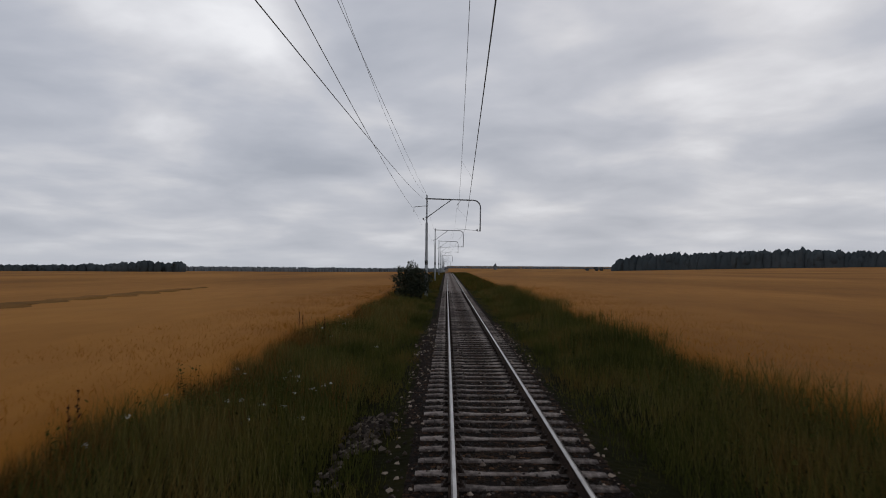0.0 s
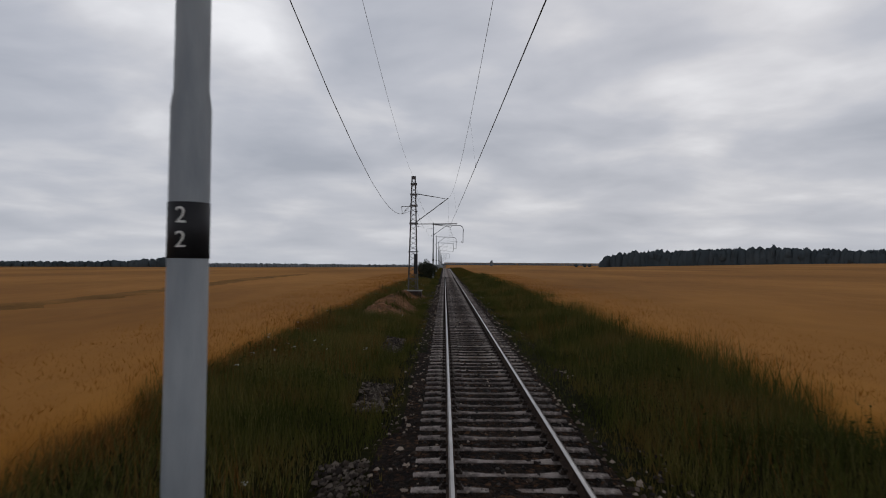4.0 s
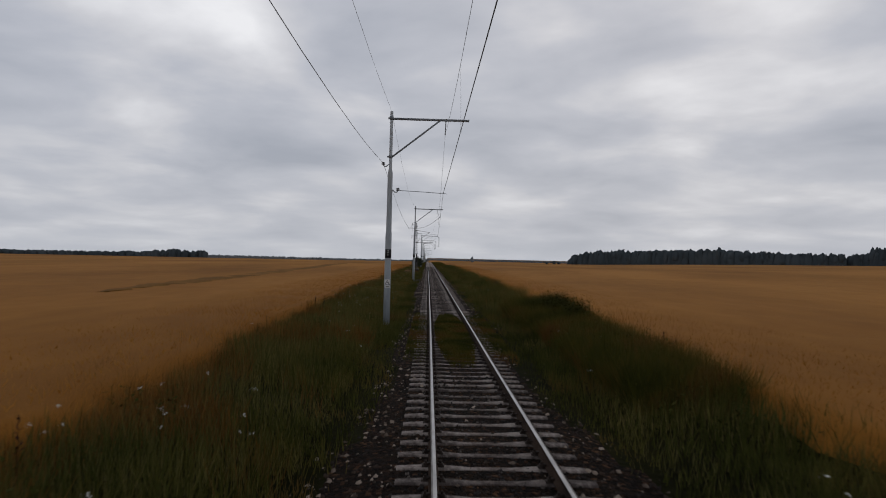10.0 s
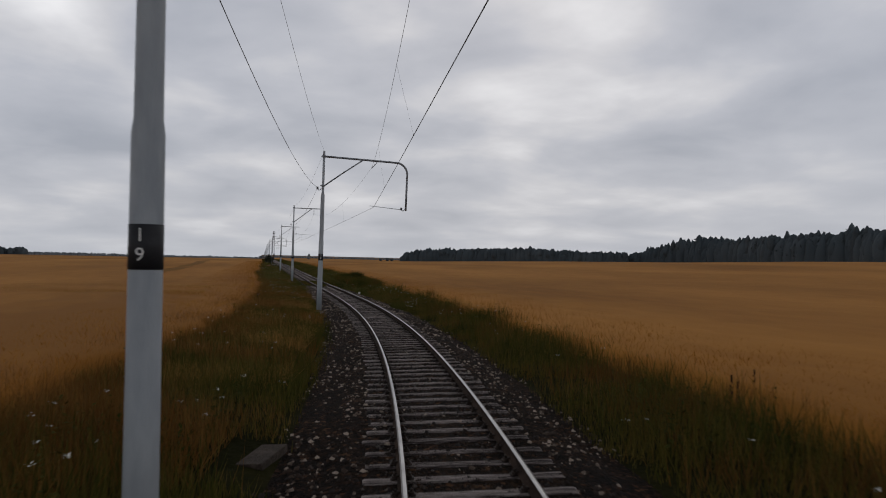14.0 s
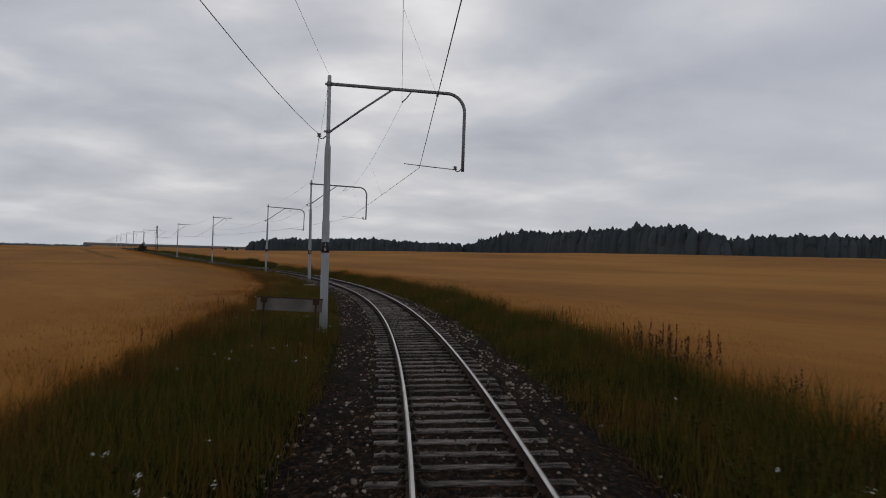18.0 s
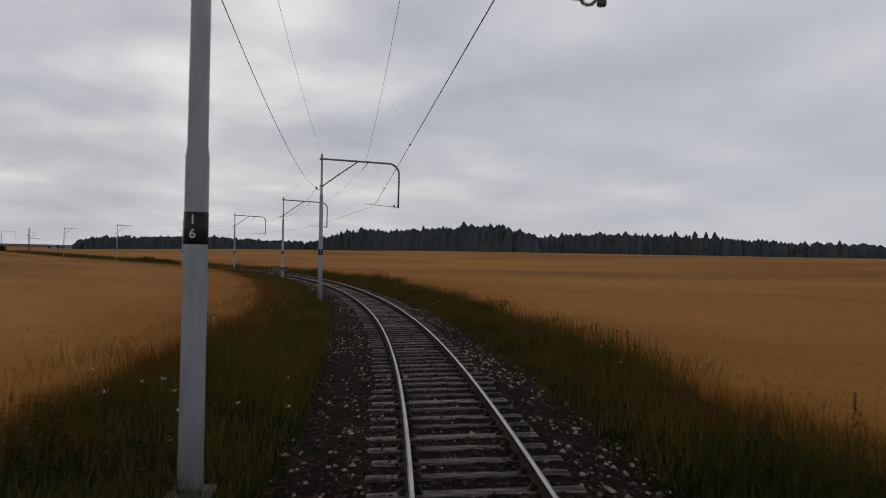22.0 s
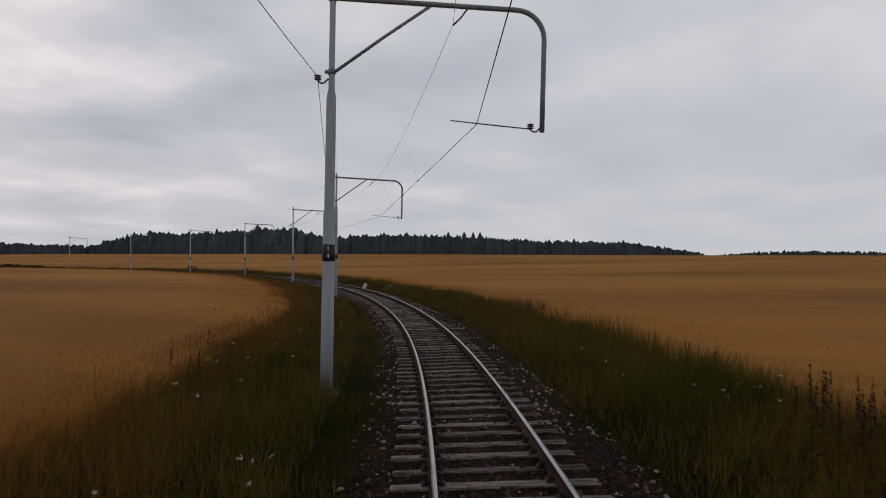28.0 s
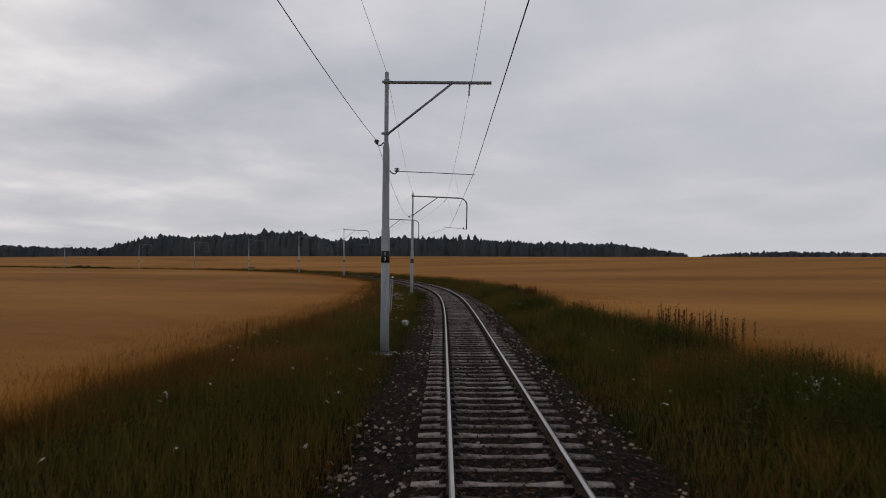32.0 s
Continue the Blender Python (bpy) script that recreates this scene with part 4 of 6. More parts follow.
for key, (s, l, bz, num, lean) in MASTS.items():
    ob = bracket_mast(bz, num, HOOK.get(key, 6.42), tip=2.36 if key == "C" else 2.72, up=UP.get(key, 0.0), hang=HANG.get(key, 0.0)) if key in "BCK" else gallows_mast(bz, num, HOOK.get(key, 6.42), hang=HANG.get(key, 0.0), band_z=2.39 if key == "E" else 2.50, foot_h=0.5 if key == "E" else 0.07)
    ob.matrix_basis = spot(s, l, LIFT.get(key, 0.0), 0.0, lean)
    built[key] = ob
part("base_slab", box(-0.44, 0.42, -0.34, 0.30, -0.15, -0.075, 0.012), M["pale"], built["E"], "pale concrete base slab")
A_S, A_L = -2.4, -3.12
built["A"] = lattice_mast(0.38)
built["A"].matrix_basis = spot(A_S, A_L, 0.0)
# the straight line goes on to the north
for k in range(8):
    s = -158.5 - 50.5 * k
    copy_thing(built["B"] if k % 3 else built["Z"], spot(s, -2.7, 0.0))


# ---- wires ----
def span_pts(key, rel, z):
    s, l, _, _, lean = MASTS[key] if key in MASTS else (A_S, A_L, 0, "", 0.0)
    return s, l + rel + math.radians(lean) * z, z + LIFT.get(key, 0.0)


def wire_line(stops, sag, n=13, slack=1.0, taut={}):
    """Points along a wire over its supports (s, l, z), straight between them, with sag (m per 30 m span, squared)."""
    pts = []
    for (s0, l0, z0), (s1, l1, z1) in zip(stops, stops[1:]):
        a, b = along(s0, l0, z0), along(s1, l1, z1)
        d = sag * ((s1 - s0) / 30.0) ** 2 * (slack if s0 == A_S else 1.0) * taut.get(round(s0), 1.0) * (0.72 if s0 > 320 else 1.0)
        for u in np.linspace(0, 1, n)[: -1]:
            p = a + (b - a) * u
            p[2] -= 4 * d * u * (1 - u)
            pts.append(p)
    pts.append(along(*stops[-1]))
    return np.array(pts)


FAR = [(-158.5 - 50.5 * k) for k in range(7, -1, -1)]
CLAMP = dict(Y=3.1, Z=3.3, B=2.72, C=2.21, D=2.78, E=3.15, F=3.1, G=3.12, H=3.36, I=3.02, J=3.15, K=2.68)
contact, messenger, feeder, earth = [], [], [], []
for s in FAR:
    contact.append((s, 0.1, 5.4)), messenger.append((s, -0.15, 7.66)), earth.append((s, -2.7, 8.44))
for key in "YZABCDEFGHIJK":
    if key == "A":
        contact.append((A_S, A_L + 2.64, 4.99)), messenger.append((A_S, A_L + 2.5, 7.08)), feeder.append((A_S, A_L - 0.22, 6.62)), earth.append((A_S, A_L, 8.6))
        continue
    j = key not in "BCK"
    contact.append(span_pts(key, CLAMP[key], 5.50 if j else 5.22))
    messenger.append(span_pts(key, (2.60 if j else 2.53) + HANG.get(key, 0.0), 7.67))
    if key not in "YZ":
        if key == "C":
            feeder.append((63.1, -2.57, 4.97))
        feeder.append(span_pts(key, -0.295, HOOK.get(key, 6.42) + 0.04))
    earth.append(span_pts(key, 0.0, 8.45 + UP.get(key, 0.0)))
for lst, l, z in ((contact, 0.0, 5.4), (messenger, -0.2, 7.67), (feeder, -2.8, 6.46), (earth, -2.7, 8.45)):
    lst += [(400.0, l, z), (440.0, l, z)]
cw = tagged(part("contact_wire", sweep(wire_line(contact, 0.02), 0.0085, 5), M["wire"]), "dark contact wire stretched over the track", "overhead wire")
mw = tagged(part("messenger_wire", sweep(wire_line(messenger, 0.58), 0.0048, 5), M["wire"]), "thin messenger wire sagging above the contact wire", "overhead wire")
tagged(part("feeder_wire", sweep(wire_line(feeder, 0.56, slack=1.6, taut={63: 0.7, round(MASTS["C"][0]): 0.72}), 0.0075, 5), M["wire"]), "dark feeder wire hung beside the masts", "overhead wire")
tagged(part("earth_wire", sweep(wire_line(earth, 0.36), 0.0045, 5), M["wire"]), "fine wire along the tops of the masts", "overhead wire")
for k in range(len(contact) - 1):
    (s0, l0, z0), (s1, l1, z1) = messenger[k], messenger[k + 1]
    if s0 < -60 or s1 > 390:
        continue
    (c0, m0, h0), (c1, m1, h1) = contact[k], contact[k + 1]
    d = 0.58 * ((s1 - s0) / 30) ** 2
    for u in (0.32, 0.68):
        a = along(s0, l0, z0) * (1 - u) + along(s1, l1, z1) * u
        b = along(c0, m0, h0) * (1 - u) + along(c1, m1, h1) * u
        a[2] -= 4 * d * u * (1 - u)
        b[2] -= 4 * 0.02 * ((s1 - s0) / 30) ** 2 * u * (1 - u)
        if a[2] - b[2] > 0.15:
            part("dropper", sweep([a, (a + b) / 2, b], 0.0018, 4), M["wire"], mw)
            part("clamp", box(-0.011, 0.011, -0.03, 0.03, -0.016, 0.03, 0.004), M["steel"], cw, m=Matrix.Translation(b))
# wires anchored at the lattice mast from the north
anchored = [("feeder_wire", [(-158.5, -3.6, 7.3), (-107.8, -3.7, 7.3), (-56.6, -3.72, 7.3), (A_S, A_L + 0.22, 6.2)], 0.10, 0.0075, "feeder wire anchored at the lattice mast"),
            ("tension_wire", [span_pts("Z", -0.35, 8.2), (A_S, A_L + 0.3, 5.0)], 0.06, 0.0075, "dark anchored wire with insulators at the lattice mast"),
            ("tension_wire", [span_pts("Z", 0.05, 8.4), (A_S, A_L + 0.16, 7.25)], 0.06, 0.0055, "thin wire tied to the upper lattice mast")]
for name, stops, sag, rad, label in anchored:
    tw = tagged(part(name, sweep(wire_line(stops, sag), rad, 5), M["wire"]), label, "overhead wire")
    pa, pb = Vector(along(*stops[-1])), Vector(along(*stops[-2]))
    for d0 in (0.2, 1.9) if rad > 0.006 else (0.5, 1.3):
        part("insulator", insulator(pa + (pb - pa).normalized() * d0, pb - pa, 0.26, 0.03), M["insul"], tw)
far_arm = part("feeder_arm", joined([sweep([(0.0, 0, 7.55), (-0.55, 0, 7.5), (-1.1, 0, 7.45)], 0.025, 6), sweep([(-1.1, 0, 7.47), (-1.12, 0, 7.3), (-1.12, 0, 7.0)], 0.02, 6)]), M["steel"], built["Z"], "side arm carrying a feeder wire")
# cable from the feeder across to the messenger wire, and a loop down to the contact wire
a, b = along(63.1, -2.57, 4.97), along(62.9, -0.02, 5.95)
c = [a + (b - a) * np.array([u, u, w]) for u, w in ((0, 0), (0.1, -0.01), (0.22, -0.02), (0.34, -0.005), (0.45, 0.06), (0.57, 0.17), (0.69, 0.34), (0.82, 0.58), (0.92, 0.80), (1, 1))]
jc = tagged(part("jumper_cable", sweep(c, 0.013, 6), M["wire"]), "slack black cable joining the feeder to the messenger wire", "overhead wire")
loop = [along(62.9 - 0.03 * k, -0.02 - 0.16 * math.sin(k / 6 * math.pi) ** 0.8 + 0.012 * k, 5.95 - 0.135 * k) for k in range(7)]
part("loop", sweep(loop, 0.009, 5), M["wire"], jc)
part("clamp", box(-0.03, 0.03, -0.06, 0.06, -0.04, 0.04, 0.006), M["steel"], jc, m=Matrix.Translation(a))
part("clamp", box(-0.03, 0.03, -0.06, 0.06, -0.04, 0.04, 0.006), M["steel"], jc, m=Matrix.Translation(b))

# ---- woods and bush ----
def crowns(name, spots, label, conifer, material):
    """Many far trees in one mesh: tiered pointed spruces and many-lobed broadleaf crowns, with loose leaf clumps round them."""
    rnd = np.random.default_rng(len(spots))
    V, F = [], []
    n0 = 0

    def ringed(cx, cy, zs, rs, m_, rough):
        nonlocal n0
        ang = np.arange(m_) * 2 * np.pi / m_ + rnd.random()
        rad_ = np.asarray(rs)[:, None] * rnd.uniform(1 - rough, 1 + rough, (len(rs), m_))
        g = np.stack([cx + rad_ * np.cos(ang), cy + rad_ * np.sin(ang), np.broadcast_to(np.asarray(zs)[:, None], rad_.shape) + rnd.normal(0, 0.06, rad_.shape) * np.asarray(rs)[:, None]], -1)
        V.append(g.reshape(-1, 3))
        ii = np.arange(rad_.size).reshape(rad_.shape)
        F.append(np.stack([ii[:-1], np.roll(ii[:-1], -1, 1), np.roll(ii[1:], -1, 1), ii[1:]], -1).reshape(-1, 4) + n0)
        n0 += rad_.size

    def clumps(c, size):
        nonlocal n0
        k = len(c)
        d1, d2 = rnd.normal(size=(k, 3)), rnd.normal(size=(k, 3))
        d1[:, 2] *= 0.5
        d1 /= np.linalg.norm(d1, axis=1)[:, None]
        d2 /= np.linalg.norm(d2, axis=1)[:, None]
        q = np.stack([c - d1 * size[:, None], c + d2 * size[:, None] * 0.7, c + d1 * size[:, None], c - d2 * size[:, None] * 0.7], 1)
        V.append(q.reshape(-1, 3))
        F.append(np.arange(4 * k).reshape(-1, 4) + n0)
        n0 += 4 * k

    for x, y, z, h, w in spots:
        if rnd.random() < conifer:
            h = h * rnd.uniform(0.92, 1.03)
            r = h * rnd.uniform(0.085, 0.115) + 1.3
            zf = np.array([0.02, 0.30, 0.32, 0.50, 0.52, 0.68, 0.70, 0.84, 0.855, 1.0])
            rf = np.array([1.0, 0.95, 1.05, 0.88, 1.0, 0.74, 0.86, 0.48, 0.58, 0.12])
            ringed(x, y, z + h * zf, r * rf, 8, 0.22)
            u = rnd.random(34) ** 1.3
            a = rnd.random(34) * 2 * np.pi
            rr = r * (1.02 - u) * rnd.uniform(0.85, 1.15, 34)
            clumps(np.stack([x + rr * np.cos(a), y + rr * np.sin(a), z + h * (0.05 + 0.92 * u)], -1), (0.22 + 0.5 * (1 - u)) * rnd.uniform(0.6, 1.2, 34) * r * 0.4)
        else:
            lobes = [(0.0, 0.0, 0.44, 1.0, 0.46)] + [(rnd.normal(0, 0.38), rnd.normal(0, 0.38), rnd.uniform(0.45, 0.78), rnd.uniform(0.36, 0.6), rnd.uniform(0.15, 0.22)) for _ in range(3)]
            for ox, oy, zc, rr, hh in lobes:
                hh = min(hh, 1.0 - zc)
                zs = z + h * (zc + hh * np.array([-1, -0.7, -0.2, 0.35, 0.75, 1.0]))
                ringed(x + ox * w, y + oy * w, zs, w * rr * np.array([0.5, 0.85, 1.0, 0.88, 0.58, 0.08]), 7, 0.16)
                d = rnd.normal(size=(9, 3))
                d /= np.linalg.norm(d, axis=1)[:, None]
                c = np.stack([x + w * (ox + rr * d[:, 0]), y + w * (oy + rr * d[:, 1]), z + h * (zc + hh * d[:, 2])], -1)
                clumps(c, rnd.uniform(0.12, 0.25, 9) * w)
    me = arrays(name, np.concatenate(V), np.concatenate(F))
    return tagged(part(name, me, material), label, "wood", kind="stuff")


def wood(line, depth, gap, seed, label, conifer, material=M["wood"]):
    """Trees in rows behind a line of (x, y, foot z, height)."""
    rnd = random.Random(seed)
    spots = []
    for (x0, y0, z0, h0), (x1, y1, z1, h1) in zip(line, line[1:]):
        n = max(1, int(math.hypot(x1 - x0, y1 - y0) / gap))
        nx, ny = x1 - x0, y1 - y0
        q = math.hypot(nx, ny)
        ox, oy = (-ny / q, nx / q)
        if ox * (x0 + 60) + oy * (y0 + 200) < 0:
            ox, oy = -ox, -oy
        for i in range(n):
            for row in range(depth):
                u = (i + rnd.random()) / n
                d = row * gap * 1.1 + rnd.uniform(-2, 2)
                h = (h0 + (h1 - h0) * u) * (rnd.uniform(0.94, 1.07) + (0.12 if rnd.random() < 0.025 else 0.0))
                spots.append((x0 + nx * u + ox * d, y0 + ny * u + oy * d, z0 + (z1 - z0) * u - 1.0, h + 1.0, max(3.8, min(h, 26) * rnd.uniform(0.19, 0.29))))
    return crowns("forest", spots, label, conifer, material)


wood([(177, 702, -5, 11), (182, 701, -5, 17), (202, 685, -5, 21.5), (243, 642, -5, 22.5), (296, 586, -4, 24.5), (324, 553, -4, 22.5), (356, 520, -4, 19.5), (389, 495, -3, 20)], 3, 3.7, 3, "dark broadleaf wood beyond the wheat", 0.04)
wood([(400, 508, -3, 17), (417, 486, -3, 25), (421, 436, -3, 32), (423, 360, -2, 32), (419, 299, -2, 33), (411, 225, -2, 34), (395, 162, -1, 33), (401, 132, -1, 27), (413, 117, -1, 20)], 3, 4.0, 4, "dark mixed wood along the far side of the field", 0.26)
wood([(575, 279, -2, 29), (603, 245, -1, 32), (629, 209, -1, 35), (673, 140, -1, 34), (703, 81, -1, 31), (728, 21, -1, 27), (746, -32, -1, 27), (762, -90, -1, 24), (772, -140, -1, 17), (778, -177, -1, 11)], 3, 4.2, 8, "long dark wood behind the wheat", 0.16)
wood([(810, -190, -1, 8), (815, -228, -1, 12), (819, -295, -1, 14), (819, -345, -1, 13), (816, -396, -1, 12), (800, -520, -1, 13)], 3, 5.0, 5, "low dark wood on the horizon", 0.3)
wood([(-480, 480, -4, 5.5), (-331, 548, -4, 6), (-295, 566, -4, 7), (-268, 578, -4, 10.5), (-258, 582, -4, 11), (-252, 584, -4, 7.5), (-244, 587, -4, 10), (-234, 591, -4, 9)], 2, 4.6, 6, "distant clump of broadleaf trees", 0.0)
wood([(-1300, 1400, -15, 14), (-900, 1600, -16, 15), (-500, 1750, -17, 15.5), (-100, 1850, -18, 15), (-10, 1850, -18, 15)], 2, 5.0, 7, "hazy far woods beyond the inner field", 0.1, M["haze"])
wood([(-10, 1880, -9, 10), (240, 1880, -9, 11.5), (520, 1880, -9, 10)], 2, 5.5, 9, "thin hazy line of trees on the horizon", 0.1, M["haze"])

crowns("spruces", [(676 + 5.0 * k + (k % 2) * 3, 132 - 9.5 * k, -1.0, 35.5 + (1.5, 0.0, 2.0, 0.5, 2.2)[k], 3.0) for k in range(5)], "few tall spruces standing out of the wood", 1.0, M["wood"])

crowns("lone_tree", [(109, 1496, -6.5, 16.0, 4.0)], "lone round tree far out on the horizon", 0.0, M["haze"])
crowns("shrubs", [(152, 673, -1.5, 4.6, 2.0), (146, 690, -1.6, 3.6, 1.8), (163, 700, -1.6, 4.0, 2.2)], "few low shrubs before the corner of the wood", 0.0, M["wood"])


def bush(s, l, w, h):
    ob = thing("bush", "dark leafy bush standing by the mast", "bush", m=spot(s, l, -0.45))
    rnd = np.random.default_rng(11)
    part("trunk", joined([sweep([(0, 0, 0), (0.1 * math.cos(a), 0.1 * math.sin(a), 0.5), (0.6 * math.cos(a), 0.6 * math.sin(a), h * 0.75)], [0.06, 0.04, 0.012], 6) for a in (0.3, 1.5, 2.8, 4.0, 5.3)]), M["bark"], ob)
    k = 7500
    d = rnd.normal(size=(k, 3))
    d /= np.linalg.norm(d, axis=1)[:, None]
    lump = 1 + 0.22 * np.sin(d[:, 0] * 5 + 1) * np.sin(d[:, 1] * 6 + 2) + 0.14 * np.sin(d[:, 2] * 9 + d[:, 0] * 7)
    rr = rnd.random(k) ** 0.4 * lump
    c = np.stack([d[:, 0] * w * rr, d[:, 1] * w * rr, h * 0.56 + d[:, 2] * h * 0.46 * rr], -1)
    size = rnd.uniform(0.05, 0.11, k)
    d1, d2 = rnd.normal(size=(k, 3)), rnd.normal(size=(k, 3))
    d1 /= np.linalg.norm(d1, axis=1)[:, None]
    d2 /= np.linalg.norm(d2, axis=1)[:, None]
    q = np.stack([c - d1 * size[:, None], c + d2 * size[:, None] * 0.5, c + d1 * size[:, None], c - d2 * size[:, None] * 0.5], 1)
    part("crown", arrays("crown", q.reshape(-1, 3), np.arange(4 * k).reshape(-1, 4)), M["leaf"], ob)
    return ob


bush(-50.0, -3.45, 1.45, 2.95)


# ---- grass ----
rng = np.random.default_rng(5)


def blades(name, s, l, h, width, lean, material, label, category="grass", tall_z=None, seg=1):
    """Single bent blades, each an island, at track coordinates."""
    n = len(s)
    base = along(s, l, bed_z(s, l) - 0.02 if tall_z is None else tall_z)
    a = rng.random(n) * 2 * np.pi
    side = np.stack([np.cos(a), np.sin(a), np.zeros(n)], -1) * (width / 2)[:, None]
    b = rng.random(n) * 2 * np.pi
    out = np.stack([np.cos(b), np.sin(b), np.zeros(n)], -1)
    k = (lean * rng.random(n) * h)[:, None]
    up = np.zeros((n, 3))
    up[:, 2] = h
    mid_, tip = base + up * 0.55 + out * k * 0.3, base + up * (1 - 0.25 * lean * rng.random(n))[:, None] + out * k
    if seg == 1:
        V = np.stack([base - side, base + side, tip], 1).reshape(-1, 3)
        F = np.arange(3 * n).reshape(-1, 3)
    else:
        V = np.stack([base, mid_ + side, tip, mid_ - side], 1).reshape(-1, 3)
        F = np.arange(4 * n).reshape(-1, 4)
    return tagged(part(name, arrays(name, V, F), material), label, category, kind="stuff")


def scatter(n, s0, s1, l0, l1, keep=None):
    s, l = rng.uniform(s0, s1, n), rng.uniform(l0, l1, n)
    m = ~((np.abs(s - 163.4) < 1.4) & (np.abs(l + 2.95) < 0.55)) & ~((np.abs(s - 159.0) < 1.1) & (np.abs(l + 2.8) < 0.45))  # bare patches round the slabs
    s, l = s[m], l[m]
    if keep is not None:
        m = keep(s, l)
        s, l = s[m], l[m]
    return s, l


def tussock(s, l, seed):
    P = along(s, l)
    return wave(P[:, 0] * 2.0, P[:, 1] * 2.0, seed)


def mound_z(s, l):
    """Height of the dug earth beside the lattice mast, above the rail line."""
    P = along(s, l)
    rag = 0.5 * wave(P[..., 0] * 3, P[..., 1] * 3, 4.1) + 0.3 * wave(P[..., 0] * 9, P[..., 1] * 9, 1.3)
    ends = np.clip((s + 8.5) / 4, 0, 1) * np.clip((17.5 - s) / 5, 0, 1)
    body = np.exp(-((l + 4.05 + 0.15 * np.sin(s * 0.5)) / 1.3) ** 2) * ends + 0.45 * np.exp(-((s + 1.6) / 1.3) ** 2 - ((l + 3.75) / 0.75) ** 2) + 0.3 * np.exp(-((s + 2.6) / 1.4) ** 2 - ((l + 2.5) / 0.6) ** 2)
    return -0.50 + (0.62 + 0.22 * rag) * body + 0.07 * rag + 0.03 * np.sin(P[..., 0] * 11 + 3 * np.sin(P[..., 1] * 7))


def stone_row(s, l):
    """True on the broken row of loose stones beside the straight track."""
    return (np.abs(l + 2.35 + 0.25 * np.sin(s * 0.11)) < 0.36) & (tussock(s, l, 6.6) > -0.1) & (s > -12) & (s < 52) & ((s > 18) | (s < -4))


def off_dirt(s, l):
    """Keeps plants off the dug earth, but for a few tufts."""
    return (mound_z(s, l) < bed_z(s, l) + 0.02) | (tussock(s, l, 7.7) > 0.48)


for lo, hi, label in ((-7.6, -1.6, "dark green verge grass with brown stalks beside the track"), (1.45, 8.0, "rank dark green grass between track and wheat")):
    s, l = scatter(340000, -70, 386, lo, hi)
    e0, e1 = stony(s)
    m = (l < edge_r(s) + 0.3) & (l > -edge_l(s) - 0.3) & ((l < e0 + rng.normal(0, 0.12, len(s))) | (l > e1 + rng.normal(0, 0.12, len(s)))) & (off_dirt(s, l) | (rng.random(len(s)) < 0.03))
    m[m] = (rng.random(m.sum()) < np.where(l[m] < 0, np.interp(s[m], [90, 110, 318, 345], [1.0, 0.7, 0.7, 0.2]), np.interp(s[m], [345, 356], [1.0, 0.6]))) | (np.abs(l[m]) < 2.9)
    m &= ~stone_row(s, l) | (rng.random(len(s)) < 0.12)
    s, l = s[m], l[m]
    out = np.clip((np.abs(l) - 1.6) / 2.2, 0, 1)
    h = (0.12 + 0.36 * out + 0.22 * np.clip((l - 3.2) / 1.2, 0, 1)) * (1 + 0.45 * tussock(s, l, 3.0)) * rng.uniform(0.6, 1.35, len(s))
    wd = rng.uniform(0.011, 0.029, len(s))
    base = np.maximum(bed_z(s, l), np.where(np.abs(s - 5) < 14, mound_z(s, l), -9)) - 0.02
    for m, material in ((s + 6 * tussock(s, l, 5.5) < 116, M["green"]), (s + 6 * tussock(s, l, 5.5) >= 116, M["grass"])):
        blades("verge_grass", s[m], l[m], h[m], wd[m], 0.55, material, label, tall_z=base[m])
    s, l = scatter(80000, -70, 386, lo, hi)
    m = (np.abs(l) > 2.6) & (l < edge_r(s) + 0.3) & (l > -edge_l(s) - 0.3) & (tussock(s, l, 8.0) > 0.1) & off_dirt(s, l)
    s, l = s[m], l[m]
    blades("dry_grass", s, l, rng.uniform(0.35, 0.8, len(s)) * (1 + 0.2 * tussock(s, l, 8.0)), rng.uniform(0.006, 0.013, len(s)), 0.5, M["straw"], "dry straw-coloured grass stalks in the verge")
# tall russet grass that runs into the inner field
s, l = scatter(300000, 96, 386, -9.6, -2.6, lambda s, l: (l > -edge_l(s) - 1.2) & (l < -edge_l(s) + 1.0 + np.interp(s, [105, 120, 145, 158, 174, 185, 325, 345], [2.6, 5.0, 6.0, 5.0, 0.8, 0.8, 1.4, 4.6]) * np.clip(tussock(s, l, 8.0) + 0.2, 0, 1)))
blades("russet_grass", s, l, rng.uniform(0.4, 0.85, len(s)) * (1 + 0.25 * tussock(s, l, 2.0)), rng.uniform(0.008, 0.02, len(s)), 0.7, M["straw"], "tall reddish-brown ripe grass at the inner field's edge")
s, l = scatter(60000, 344, 386, 3.6, 8.0, lambda s, l: (l < edge_r(s) + 0.2) & (tussock(s, l, 2.6) > 0.4) & (s > 352))
blades("russet_grass", s, l, rng.uniform(0.45, 0.95, len(s)) * (1 + 0.25 * tussock(s, l, 2.6)), rng.uniform(0.008, 0.02, len(s)), 0.7, M["straw"], "tall ripe grass among the weeds by the wheat")
s, l = scatter(70000, 318, 386, 3.0, 7.8, lambda s, l: (l < edge_r(s) + 0.1) & (tussock(s, l, 3.9) > 0.1))
blades("rank_grass", s, l, rng.uniform(0.6, 1.1, len(s)), rng.uniform(0.012, 0.026, len(s)), 0.8, M["rank"], "rank yellow-green grass in tall clumps")
